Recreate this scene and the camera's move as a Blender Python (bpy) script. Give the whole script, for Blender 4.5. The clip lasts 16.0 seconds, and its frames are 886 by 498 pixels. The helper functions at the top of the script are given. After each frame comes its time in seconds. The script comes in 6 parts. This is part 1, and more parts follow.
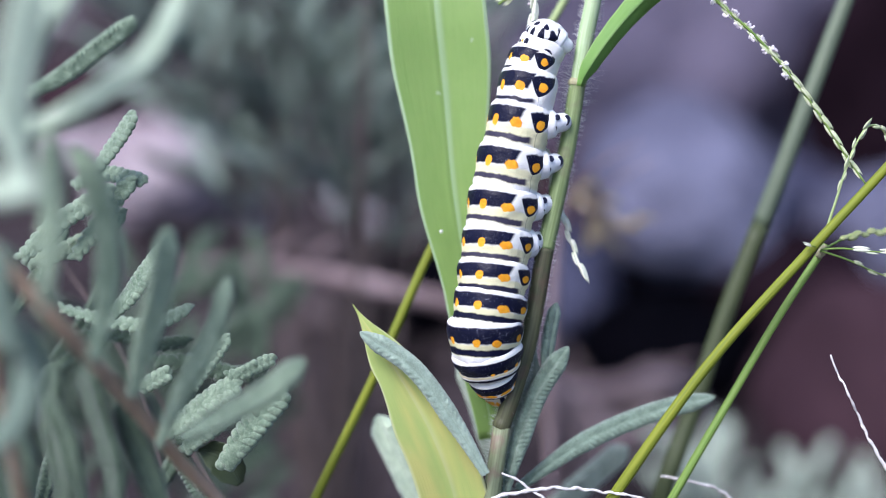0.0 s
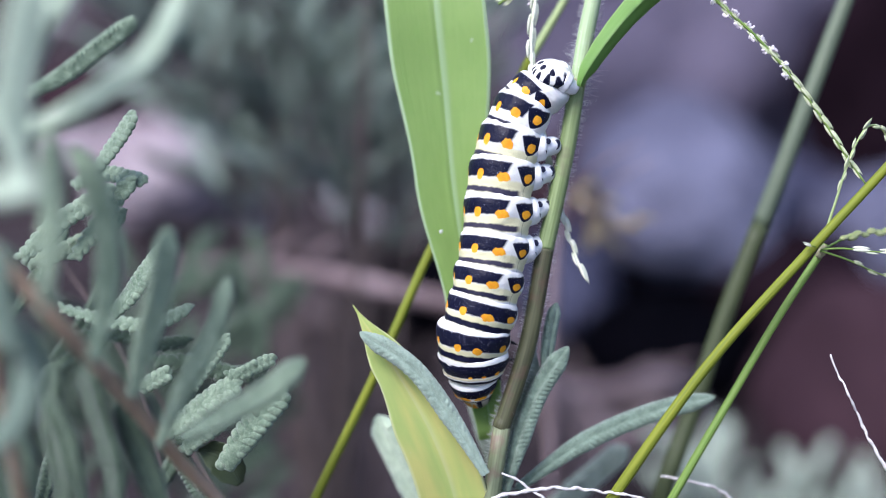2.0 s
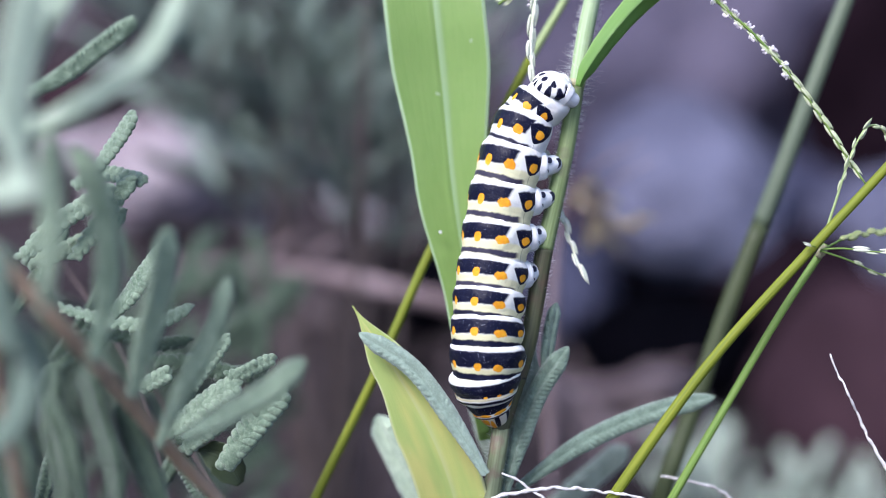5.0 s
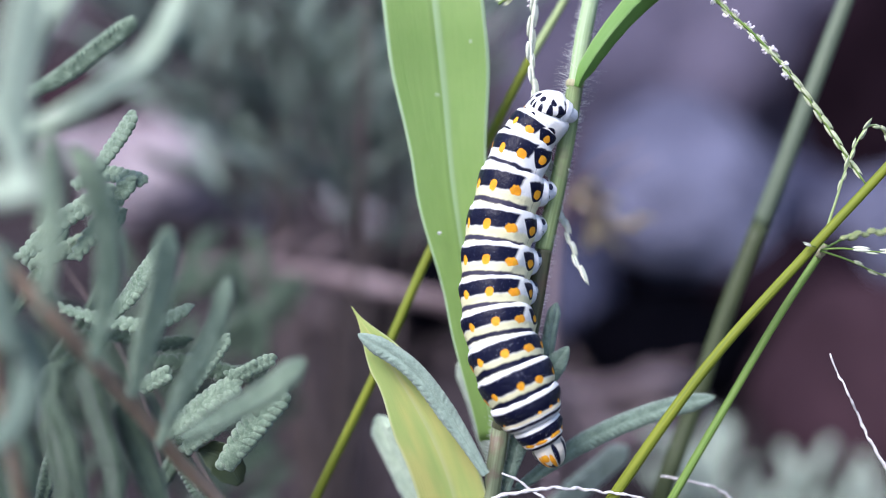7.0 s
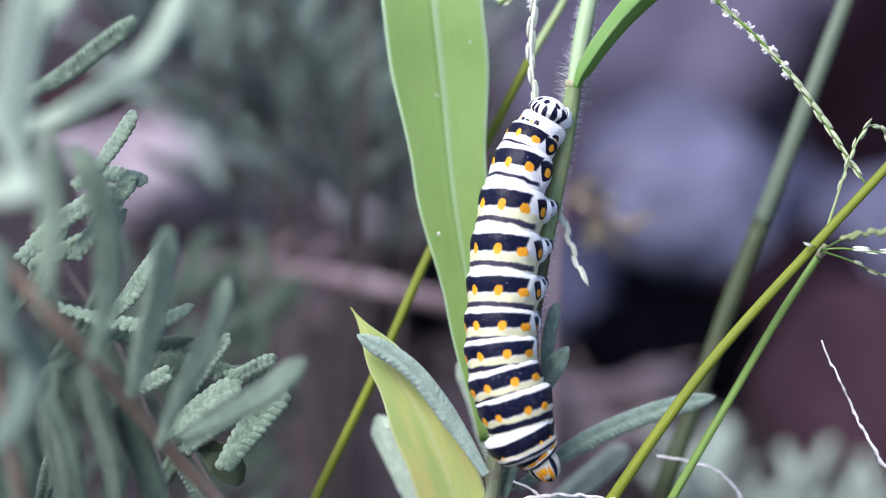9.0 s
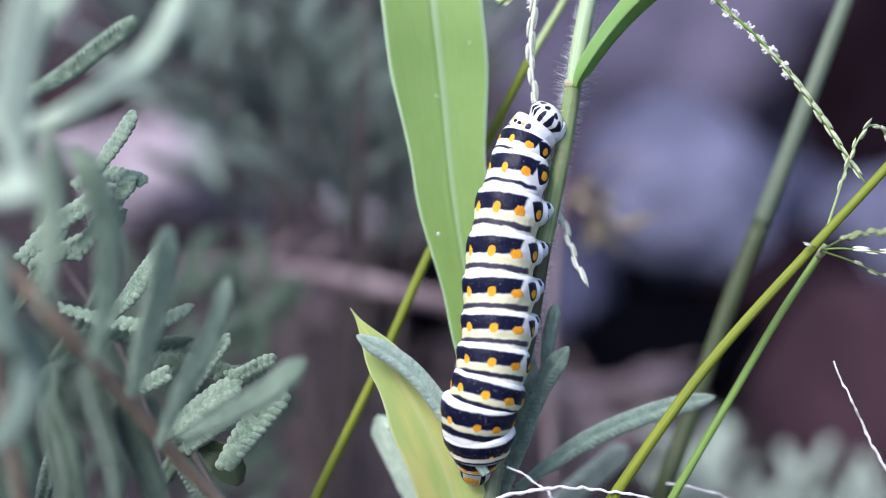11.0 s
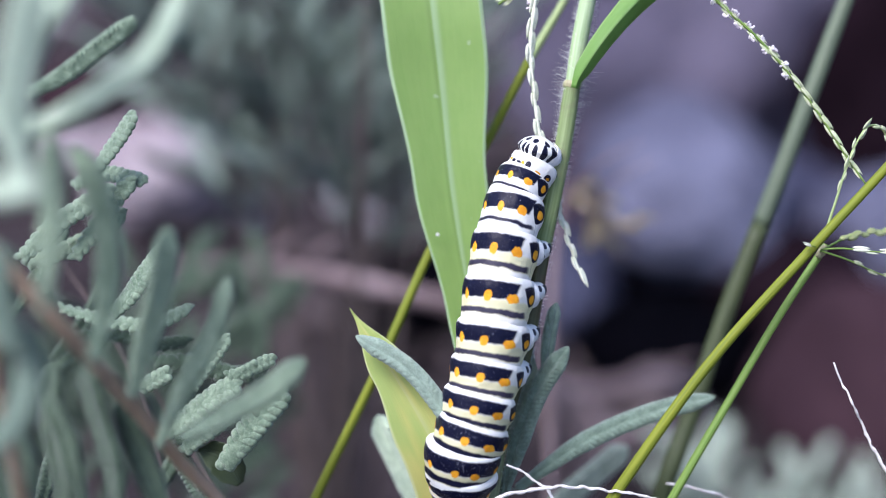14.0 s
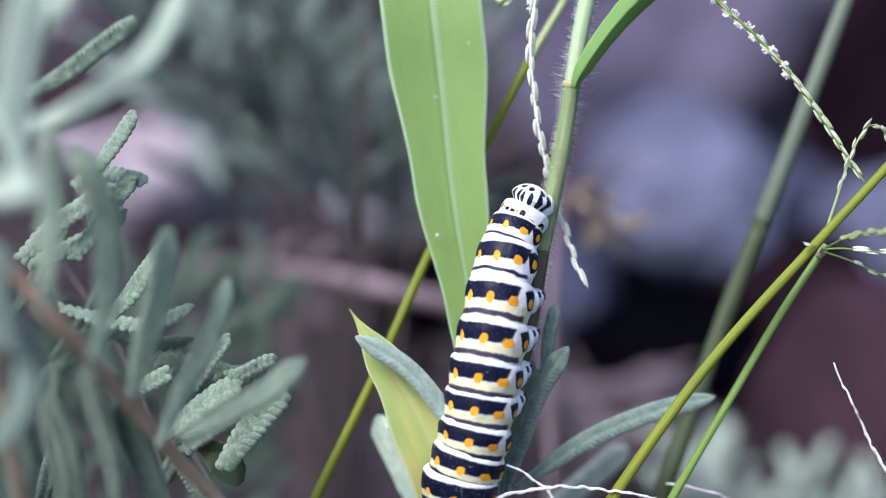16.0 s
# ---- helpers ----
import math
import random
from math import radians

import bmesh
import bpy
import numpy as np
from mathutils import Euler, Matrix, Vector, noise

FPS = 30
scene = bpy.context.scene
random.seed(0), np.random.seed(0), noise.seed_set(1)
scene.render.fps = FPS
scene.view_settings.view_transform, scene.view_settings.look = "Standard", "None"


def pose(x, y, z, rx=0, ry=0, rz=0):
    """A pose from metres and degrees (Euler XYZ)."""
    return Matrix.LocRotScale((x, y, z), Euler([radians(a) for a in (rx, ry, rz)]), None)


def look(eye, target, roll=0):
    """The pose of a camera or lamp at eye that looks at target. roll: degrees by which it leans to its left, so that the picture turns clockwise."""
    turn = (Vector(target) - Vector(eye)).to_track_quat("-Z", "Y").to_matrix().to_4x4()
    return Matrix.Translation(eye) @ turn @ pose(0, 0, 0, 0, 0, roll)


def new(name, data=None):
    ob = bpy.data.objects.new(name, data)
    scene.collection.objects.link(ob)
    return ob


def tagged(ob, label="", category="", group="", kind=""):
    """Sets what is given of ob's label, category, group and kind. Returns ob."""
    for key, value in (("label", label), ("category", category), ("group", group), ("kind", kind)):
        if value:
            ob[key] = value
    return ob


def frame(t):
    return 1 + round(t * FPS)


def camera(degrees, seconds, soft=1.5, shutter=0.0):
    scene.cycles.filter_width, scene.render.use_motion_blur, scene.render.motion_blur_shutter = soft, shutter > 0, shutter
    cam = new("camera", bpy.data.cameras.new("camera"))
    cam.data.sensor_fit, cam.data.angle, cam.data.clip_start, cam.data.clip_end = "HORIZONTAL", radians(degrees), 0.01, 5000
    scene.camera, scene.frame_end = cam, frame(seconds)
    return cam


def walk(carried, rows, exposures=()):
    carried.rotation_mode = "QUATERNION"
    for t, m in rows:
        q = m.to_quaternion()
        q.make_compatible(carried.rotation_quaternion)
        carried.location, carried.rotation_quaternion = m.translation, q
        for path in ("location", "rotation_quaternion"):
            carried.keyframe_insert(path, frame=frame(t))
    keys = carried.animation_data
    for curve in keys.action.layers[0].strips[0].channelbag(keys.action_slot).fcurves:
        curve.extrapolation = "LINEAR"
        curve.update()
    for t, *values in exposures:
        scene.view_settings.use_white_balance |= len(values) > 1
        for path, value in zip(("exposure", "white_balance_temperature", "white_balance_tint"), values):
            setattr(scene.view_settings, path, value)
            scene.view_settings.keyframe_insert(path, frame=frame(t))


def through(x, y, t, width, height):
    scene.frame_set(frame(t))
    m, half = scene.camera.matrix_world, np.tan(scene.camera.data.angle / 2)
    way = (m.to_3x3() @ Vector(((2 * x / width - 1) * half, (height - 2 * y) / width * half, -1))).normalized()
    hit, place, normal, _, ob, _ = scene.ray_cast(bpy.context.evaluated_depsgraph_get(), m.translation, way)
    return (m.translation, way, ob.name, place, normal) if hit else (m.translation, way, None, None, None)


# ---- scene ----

# ---- camera: held still, close to the plant ----
cam = camera(40.0, 16.0, soft=1.0)
cam.data.dof.use_dof = True
cam.data.dof.focus_distance = 0.1440
cam.data.dof.aperture_fstop = 7.5
EYE = (0.00000, -0.13562, 0.24936)
AIM = (0.0, 0.0, 0.2)
walk(cam, [(0.0, look(EYE, AIM)), (16.0, look(EYE, AIM))], exposures=[(0.0, 1.22, 5750, 19.5), (16.0, 1.22, 5750, 19.5)])

# ---- light: open shade under a bright hazy sky ----
SUN_ELEVATION, SUN_TURN = radians(57), radians(231)
world = bpy.data.worlds.new("world")
scene.world = world
world.use_nodes = True
wn = world.node_tree.nodes
sky = wn.new("ShaderNodeTexSky")
sky.sky_type, sky.sun_disc = "NISHITA", False
sky.sun_elevation, sky.sun_rotation = SUN_ELEVATION, SUN_TURN
sky.dust_density = 3.0
world.node_tree.links.new(sky.outputs[0], wn["Background"].inputs["Color"])
wn["Background"].inputs["Strength"].default_value = 0.09
sun = new("sun", bpy.data.lights.new("sun", "SUN"))
sun.data.energy, sun.data.angle, sun.data.color = 1.9, radians(28), (1.0, 0.96, 0.9)
sun.matrix_world = look((-0.55, -0.45, 1.1), (0, 0, 0))


# ---- materials ----
class Nodes:
    """A node material under construction."""

    def __init__(self, name, rough=0.6, spec=0.4):
        self.m = bpy.data.materials.new(name)
        self.m.use_nodes = True
        self.t = self.m.node_tree
        self.bsdf = self.t.nodes["Principled BSDF"]
        self.bsdf.inputs["Roughness"].default_value = rough
        self.bsdf.inputs["Specular IOR Level"].default_value = spec

    def add(self, kind, **values):
        n = self.t.nodes.new(kind)
        for k, v in values.items():
            if k in n.inputs:
                n.inputs[k].default_value = v
        return n

    def put(self, value, socket):
        if isinstance(value, bpy.types.NodeSocket):
            self.t.links.new(value, socket)
        else:
            socket.default_value = value

    def math(self, op, a, b=0.0, c=0.0):
        n = self.t.nodes.new("ShaderNodeMath")
        n.operation = op
        for v, s in zip((a, b, c), n.inputs):
            self.put(v, s)
        return n.outputs[0]

    def step(self, v, lo, hi):
        n = self.t.nodes.new("ShaderNodeMapRange")
        n.interpolation_type = "SMOOTHSTEP"
        self.put(v, n.inputs["Value"])
        n.inputs["From Min"].default_value, n.inputs["From Max"].default_value = lo, hi
        return n.outputs[0]

    def mix(self, f, a, b):
        n = self.t.nodes.new("ShaderNodeMix")
        n.data_type = "RGBA"
        self.put(f, n.inputs[0])
        self.put((*a, 1) if isinstance(a, tuple) else a, n.inputs[6])
        self.put((*b, 1) if isinstance(b, tuple) else b, n.inputs[7])
        return n.outputs[2]

    def noise(self, scale, detail=3.0, rough=0.55, coords="Object", stretch=None):
        c = self.t.nodes.new("ShaderNodeTexCoord").outputs[coords]
        if stretch:
            mp = self.t.nodes.new("ShaderNodeMapping")
            mp.inputs["Scale"].default_value = stretch
            self.t.links.new(c, mp.inputs[0])
            c = mp.outputs[0]
        n = self.add("ShaderNodeTexNoise", Scale=scale, Detail=detail, Roughness=rough)
        self.t.links.new(c, n.inputs["Vector"])
        return n.outputs["Fac"]

    def random(self):
        return self.t.nodes.new("ShaderNodeObjectInfo").outputs["Random"]

    def island(self):
        return self.t.nodes.new("ShaderNodeNewGeometry").outputs["Random Per Island"]

    def uv(self):
        s = self.t.nodes.new("ShaderNodeSeparateXYZ")
        self.t.links.new(self.t.nodes.new("ShaderNodeTexCoord").outputs["UV"], s.inputs[0])
        return s.outputs[0], s.outputs[1]

    def color(self, c):
        self.put((*c, 1) if isinstance(c, tuple) else c, self.bsdf.inputs["Base Color"])

    def bump(self, height, distance, strength=0.6):
        n = self.add("ShaderNodeBump", Strength=strength, Distance=distance)
        self.t.links.new(height, n.inputs["Height"])
        self.t.links.new(n.outputs[0], self.bsdf.inputs["Normal"])

    def sheer(self, color, amount):
        """Lets light shine through a thin leaf."""
        tr = self.t.nodes.new("ShaderNodeBsdfTranslucent")
        self.put((*color, 1) if isinstance(color, tuple) else color, tr.inputs["Color"])
        mx = self.t.nodes.new("ShaderNodeMixShader")
        mx.inputs[0].default_value = amount
        self.t.links.new(self.bsdf.outputs[0], mx.inputs[1])
        self.t.links.new(tr.outputs[0], mx.inputs[2])
        self.t.links.new(mx.outputs[0], self.t.nodes["Material Output"].inputs["Surface"])


def felt(name, pale, deep, tip=(0.42, 0.52, 0.46), many=0.0):
    """Woolly grey-green lavender leaf."""
    k = Nodes(name, 0.9, 0.15)
    n = k.noise(900.0, 4.0, 0.6)
    c = k.mix(k.step(n, 0.35, 0.7), deep, pale)
    c = k.mix(k.math("MULTIPLY", k.math("POWER", k.island(), 2.3), many) if many else k.math("MULTIPLY", k.random(), 0.35), c, tip)
    u, v = k.uv()
    groove = k.step(k.math("ABSOLUTE", k.math("SUBTRACT", u, 0.0)), 0.14, 0.0)
    c = k.mix(k.math("MULTIPLY", groove, 0.25), c, deep)
    c = k.mix(k.math("MULTIPLY", k.step(k.noise(180.0, 2.0), 0.45, 0.75), 0.2), c, deep)
    c = k.mix(k.math("MULTIPLY", k.step(k.noise(4200.0, 2.0, 0.7), 0.5, 0.62), 0.3), c, tip)
    k.color(c)
    k.bsdf.inputs["Sheen Weight"].default_value = 0.35
    k.bsdf.inputs["Sheen Roughness"].default_value = 0.5
    k.bump(k.noise(3000.0, 4.0, 0.75), 0.00032, 0.9)
    return k.m


def blade_skin(name, base, deep, rib, through, amount=0.35, dry=None):
    """Grass blade: fine parallel veins, a pale midrib, soft blotches."""
    k = Nodes(name, 0.42, 0.35)
    u, v = k.uv()
    n1 = k.noise(1.0, 3.0, 0.6, "UV", (45.0, 60.0, 1.0))
    veins = k.noise(1.0, 1.0, 0.5, "UV", (38.0, 6.0, 1.0))
    c = k.mix(k.math("MULTIPLY", k.step(veins, 0.3, 0.72), 0.2 if dry else 0.5), tuple((x + y) / 2 for x, y in zip(deep, base)), base)
    c = k.mix(k.math("MULTIPLY", k.step(k.noise(1.0, 3.0, 0.6, "UV", (7.0, 22.0, 1.0)), 0.4, 0.68), 0.45), c, deep)
    c = k.mix(k.math("MULTIPLY", k.step(k.noise(260.0, 3.0), 0.4, 0.7), 0.4), c, base)
    if dry:
        c = k.mix(k.math("MULTIPLY", k.step(k.noise(1.0, 2.0, 0.5, "UV", (1.4, 6.0, 1.0)), 0.38, 0.66), 0.85), c, dry)
    au = k.math("ABSOLUTE", u)
    c = k.mix(k.math("MULTIPLY", k.math("MULTIPLY", k.step(u, -0.03, 0.0), k.step(u, 0.17, 0.01)), 0.4 if dry else 0.5), c, rib)
    c = c if dry else k.mix(k.math("MULTIPLY", k.math("MULTIPLY", k.step(u, -0.02, -0.05), k.step(u, -0.16, -0.06)), 0.55), c, tuple(x * 0.66 for x in deep))
    c = k.mix(k.math("MULTIPLY", k.step(k.math("ADD", au, k.math("MULTIPLY", veins, 0.05)), 0.93, 0.99), 0.75), c, rib)
    specks = k.noise(750.0, 1.0, 0.4)
    c = k.mix(k.math("MULTIPLY", k.step(specks, 0.76, 0.8), 0.35), c, (0.75, 0.8, 0.7))
    k.color(c)
    k.bump(k.math("ADD", veins, k.math("MULTIPLY", n1, 0.3)), 0.00012, 0.5)
    k.sheer(through, amount)
    return k.m


def stalk(name, base, deep, spot=None, scale=300.0, rough=0.5):
    """Round grass stalk with lengthwise streaks."""
    k = Nodes(name, rough, 0.35)
    streak = k.noise(1.0, 2.0, 0.5, "UV", (16.0, 0.9, 1.0))
    c = k.mix(k.step(streak, 0.32, 0.7), deep, base)
    if spot:
        c = k.mix(k.math("MULTIPLY", k.step(k.noise(scale, 3.0), 0.5, 0.68), 0.7), c, spot)
    k.color(c)
    k.bump(streak, 0.0001, 0.5)
    return k.m


def plain_noise(name, a, b, c=None, scale=20.0, fine=200.0, rough=0.8, bump=0.002, spec=0.3, island=0.0):
    """Stone, soil and bark: two tones, stains, grain."""
    k = Nodes(name, rough, spec)
    col = k.mix(k.step(k.noise(scale, 5.0, 0.6), 0.34, 0.68), a, b)
    if c:
        col = k.mix(k.math("MULTIPLY", k.step(k.noise(scale * 2.7, 4.0), 0.52, 0.68), 0.75), col, c)
    if island:
        col = k.mix(k.math("MULTIPLY", k.island(), island), col, c or b)
    k.color(col)
    k.bump(k.math("ADD", k.noise(fine, 4.0, 0.65), k.noise(scale * 4, 3.0)), bump, 0.7)
    return k.m


WHITE, CREAM, INK, SLATE, AMBER = (0.78, 0.785, 0.745), (0.7, 0.68, 0.42), (0.004, 0.005, 0.021), (0.035, 0.032, 0.055), (0.72, 0.29, 0.012)


def skin(name, band=None, reach=88.0, stripe=None, stripe_tone=SLATE, patch=None, dots=(), marks=(), cream=(0.58, 0.70), cream_tone=CREAM, base=WHITE, late=(), speckle=0.55, slant=13.0, trail=15.0):
    """Caterpillar skin. u is the angle from the back's middle over 180 degrees, v runs from the rear rim to the front rim.
    dots: orange spots, marks: black ones, late: orange ones over all, as (angle, v, half width in degrees, half height)."""
    k = Nodes(name, 0.42, 0.16)
    u, v0 = k.uv()
    phi = k.math("MULTIPLY", k.math("ABSOLUTE", u), 180.0)
    wob = k.math("MULTIPLY", k.math("SUBTRACT", k.noise(520.0, 2.0, 0.5), 0.5), 0.1)
    wob2 = k.math("MULTIPLY", k.math("SUBTRACT", k.noise(2300.0, 1.0, 0.5), 0.5), 0.02)
    v = k.math("ADD", v0, k.math("ADD", wob, wob2))
    c = k.mix(k.math("MULTIPLY", k.step(v, *cream), k.step(v, 0.78, 0.72)) if stripe else k.step(v, *cream), base, cream_tone)
    c = k.mix(k.math("MULTIPLY", k.step(k.noise(330.0, 3.0), 0.52, 0.75), 0.3), c, (0.62, 0.64, 0.52))
    black = None

    ragged = k.math("MULTIPLY", k.math("SUBTRACT", k.noise(1300.0, 1.0, 0.5), 0.5), 0.7)

    def span(lo, hi, soft=0.022):
        return k.math("MULTIPLY", k.step(v, lo - soft, lo + soft), k.step(v, hi + soft, hi - soft))

    def spot(a, w, ra, rv, edge=0.12):
        dx = k.math("DIVIDE", k.math("SUBTRACT", phi, a), ra)
        dy = k.math("DIVIDE", k.math("SUBTRACT", v, w), rv)
        d = k.math("SQRT", k.math("ADD", k.math("MULTIPLY", dx, dx), k.math("MULTIPLY", dy, dy)))
        return k.step(k.math("ADD", d, ragged), 1.0 + edge, 1.0 - edge)

    phi_w = k.math("ADD", phi, k.math("MULTIPLY", wob, 90.0))
    if stripe:
        edge = k.step(phi_w, reach + trail + 7.0, reach + trail - 7.0)
        c = k.mix(k.math("MULTIPLY", span(*stripe), edge), c, stripe_tone)
    if band:
        # the band's end runs aslant, further down the side at its rear edge
        end = k.math("SUBTRACT", reach + slant * 0.5, k.math("MULTIPLY", k.math("DIVIDE", k.math("SUBTRACT", v, band[0]), band[1] - band[0]), slant))
        black = k.math("MULTIPLY", span(*band), k.step(k.math("SUBTRACT", end, phi_w), -3.0, 3.0))
    if patch:
        # a shield: broad at the rear, drawn to a point in front
        pa, pv, tip, pw = patch
        down = k.math("DIVIDE", k.math("SUBTRACT", v, pv), tip - pv)
        half = k.math("MULTIPLY", k.math("POWER", k.math("MAXIMUM", k.math("SUBTRACT", 1.0, down), 0.0), 0.6), pw)
        p = k.math("MULTIPLY", k.step(k.math("SUBTRACT", half, k.math("ABSOLUTE", k.math("SUBTRACT", phi_w, pa))), -1.5, 1.5), k.step(k.math("ADD", v, k.math("MULTIPLY", k.math("SUBTRACT", phi_w, pa), 0.0026)), pv - 0.02, pv + 0.02))
        black = p if black is None else k.math("MAXIMUM", black, p)
    for mk in marks:
        p = spot(*mk)
        black = p if black is None else k.math("MAXIMUM", black, p)
    if black is not None:
        speck = k.math("MULTIPLY", k.step(k.noise(6500.0, 1.0, 0.5), 0.72 - 0.05 * speckle, 0.78 - 0.05 * speckle), speckle * 0.8)
        c = k.mix(black, c, k.mix(speck, INK, (0.5, 0.52, 0.6)))
    for d in (*dots, *late):
        tone = k.mix(k.step(k.noise(900.0, 2.0), 0.3, 0.7), AMBER, (0.82, 0.40, 0.02))
        c = k.mix(spot(*d), c, tone)
    k.color(c)
    k.bsdf.inputs["Subsurface Weight"].default_value = 0.08
    k.bsdf.inputs["Subsurface Radius"].default_value = (0.0008, 0.0006, 0.0004)
    k.bump(k.math("ADD", k.noise(700.0, 3.0, 0.6), k.math("MULTIPLY", k.noise(4200.0, 2.0), 0.35)), 0.00022, 0.6)
    return k.m


M_LAV = felt("lavender_leaf", (0.256, 0.350, 0.232), (0.123, 0.190, 0.119), (0.374, 0.480, 0.338))
# darker copy of the leaf with shade put into its colour
M_LAV_DARK = felt("lavender_leaf_shaded", (0.094, 0.145, 0.090), (0.039, 0.068, 0.041), (0.123, 0.180, 0.117))
# dimmed leaf colour, in place of half shade falling on the leaf
M_LAV_MID = felt("lavender_leaf_half_shade", (0.197, 0.280, 0.207), (0.099, 0.150, 0.108), (0.256, 0.350, 0.266))
M_LAV_PALE = felt("lavender_leaf_pale", (0.591, 0.720, 0.535), (0.414, 0.540, 0.387), (0.630, 0.750, 0.567))
M_LAV_TUFT = felt("lavender_leaf_tuft", (0.414, 0.490, 0.387), (0.256, 0.320, 0.252), (0.492, 0.580, 0.450))
M_LAV_BLUE = felt("lavender_leaf_bluish", (0.305, 0.410, 0.320), (0.167, 0.240, 0.180), (0.374, 0.480, 0.378))
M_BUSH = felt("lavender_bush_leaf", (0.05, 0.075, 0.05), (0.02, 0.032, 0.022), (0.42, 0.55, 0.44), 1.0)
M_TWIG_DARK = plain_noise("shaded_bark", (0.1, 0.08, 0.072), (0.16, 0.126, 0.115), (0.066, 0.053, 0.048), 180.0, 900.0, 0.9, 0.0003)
M_ANTHER = plain_noise("anther", (0.66, 0.6, 0.64), (0.78, 0.74, 0.76), None, 900.0, 3000.0, 0.7, 0.0001)
M_TWIG = plain_noise("twig_bark", (0.265, 0.19, 0.12), (0.38, 0.29, 0.205), (0.18, 0.135, 0.1), 180.0, 900.0, 0.8, 0.0003)
M_BLADE = blade_skin("grass_blade", (0.315, 0.465, 0.138), (0.215, 0.365, 0.09), (0.52, 0.68, 0.46), (0.3, 0.55, 0.1))
M_BLADE_YELLOW = blade_skin("grass_blade_yellowing", (0.56, 0.66, 0.21), (0.44, 0.6, 0.18), (0.7, 0.74, 0.44), (0.5, 0.6, 0.14), 0.35, (0.8, 0.74, 0.25))
M_LEAF_OLD = blade_skin("old_leaf", (0.06, 0.085, 0.04), (0.035, 0.052, 0.024), (0.09, 0.12, 0.065), (0.08, 0.12, 0.03), 0.1)
M_SHEATH = blade_skin("grass_sheath", (0.19, 0.36, 0.075), (0.12, 0.27, 0.045), (0.28, 0.45, 0.14), (0.28, 0.5, 0.08), 0.2)
M_STEM = stalk("grass_stem", (0.25, 0.325, 0.135), (0.155, 0.215, 0.08), (0.17, 0.17, 0.09))
# olive of the lower stem, darkened further for the caterpillar's shade on it
M_STEM_SHADED = stalk("grass_stem_lower_shaded", (0.1, 0.105, 0.05), (0.055, 0.058, 0.028), (0.105, 0.068, 0.045))
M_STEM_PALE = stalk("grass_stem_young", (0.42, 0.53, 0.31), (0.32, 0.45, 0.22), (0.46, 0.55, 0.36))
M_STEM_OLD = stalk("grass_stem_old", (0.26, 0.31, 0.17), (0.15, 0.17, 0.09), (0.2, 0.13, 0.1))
M_NODE = stalk("stem_node", (0.40, 0.40, 0.22), (0.32, 0.29, 0.17))
M_STALK = stalk("yellow_green_stalk", (0.205, 0.235, 0.014), (0.135, 0.175, 0.012), rough=0.65)
M_STALK_PALE = stalk("pale_green_stalk", (0.36, 0.45, 0.2), (0.28, 0.37, 0.14))
M_STALK_GREEN = stalk("green_stalk", (0.2, 0.31, 0.06), (0.13, 0.23, 0.04))
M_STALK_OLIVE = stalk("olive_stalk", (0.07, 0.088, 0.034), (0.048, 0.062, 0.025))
M_STALK_GREY = stalk("grey_green_stalk", (0.13, 0.165, 0.1), (0.09, 0.12, 0.075))
M_HAIR = Nodes("hair_white", 0.5, 0.5)
M_HAIR.color((0.8, 0.82, 0.78))
M_HAIR.sheer((0.8, 0.82, 0.78), 0.4)
M_HAIR = M_HAIR.m
M_SEED = plain_noise("spikelet", (0.45, 0.5, 0.3), (0.68, 0.68, 0.52), (0.3, 0.4, 0.16), 900.0, 3000.0, 0.6, 0.0001, 0.3, 0.5)
M_SPIKE_PALE = plain_noise("spikelet_white", (0.6, 0.63, 0.48), (0.75, 0.76, 0.65), (0.5, 0.56, 0.36), 900.0, 3000.0, 0.6, 0.0001, 0.3, 0.4)
M_SEED_GREEN = plain_noise("spikelet_green", (0.26, 0.36, 0.1), (0.42, 0.48, 0.2), (0.5, 0.48, 0.3), 900.0, 3000.0, 0.6, 0.0001, 0.3, 0.4)
M_ROOT = plain_noise("dry_root", (0.8, 0.79, 0.76), (0.6, 0.56, 0.52), (0.85, 0.84, 0.8), 700.0, 3000.0, 0.75, 0.0002)
M_SOIL = plain_noise("soil", (0.017, 0.013, 0.014), (0.045, 0.035, 0.038), (0.105, 0.087, 0.092), 22.0, 260.0, 0.95, 0.006, 0.1)
M_CHIP = plain_noise("bark_chip", (0.08, 0.06, 0.06), (0.17, 0.138, 0.14), (0.04, 0.03, 0.031), 60.0, 500.0, 0.85, 0.001, 0.2, 0.6)
M_STONE = plain_noise("violet_stone", (0.063, 0.065, 0.1), (0.166, 0.172, 0.242), (0.048, 0.049, 0.078), 7.0, 140.0, 1.0, 0.004, 0.04)
M_STONE_GREY = plain_noise("purple_grey_stone", (0.095, 0.085, 0.122), (0.185, 0.167, 0.23), (0.03, 0.026, 0.04), 9.0, 140.0, 1.0, 0.004, 0.04)
M_STONE_PALE = plain_noise("pale_stone", (0.3, 0.25, 0.27), (0.42, 0.37, 0.39), (0.2, 0.15, 0.16), 22.0, 200.0, 1.0, 0.004, 0.04)
# very bright whitish stone, painted in place of specular glints
M_STONE_GLINT = plain_noise("glint_stone", (0.74, 0.74, 0.8), (0.86, 0.86, 0.9), (0.6, 0.58, 0.62), 40.0, 300.0, 0.6, 0.002)
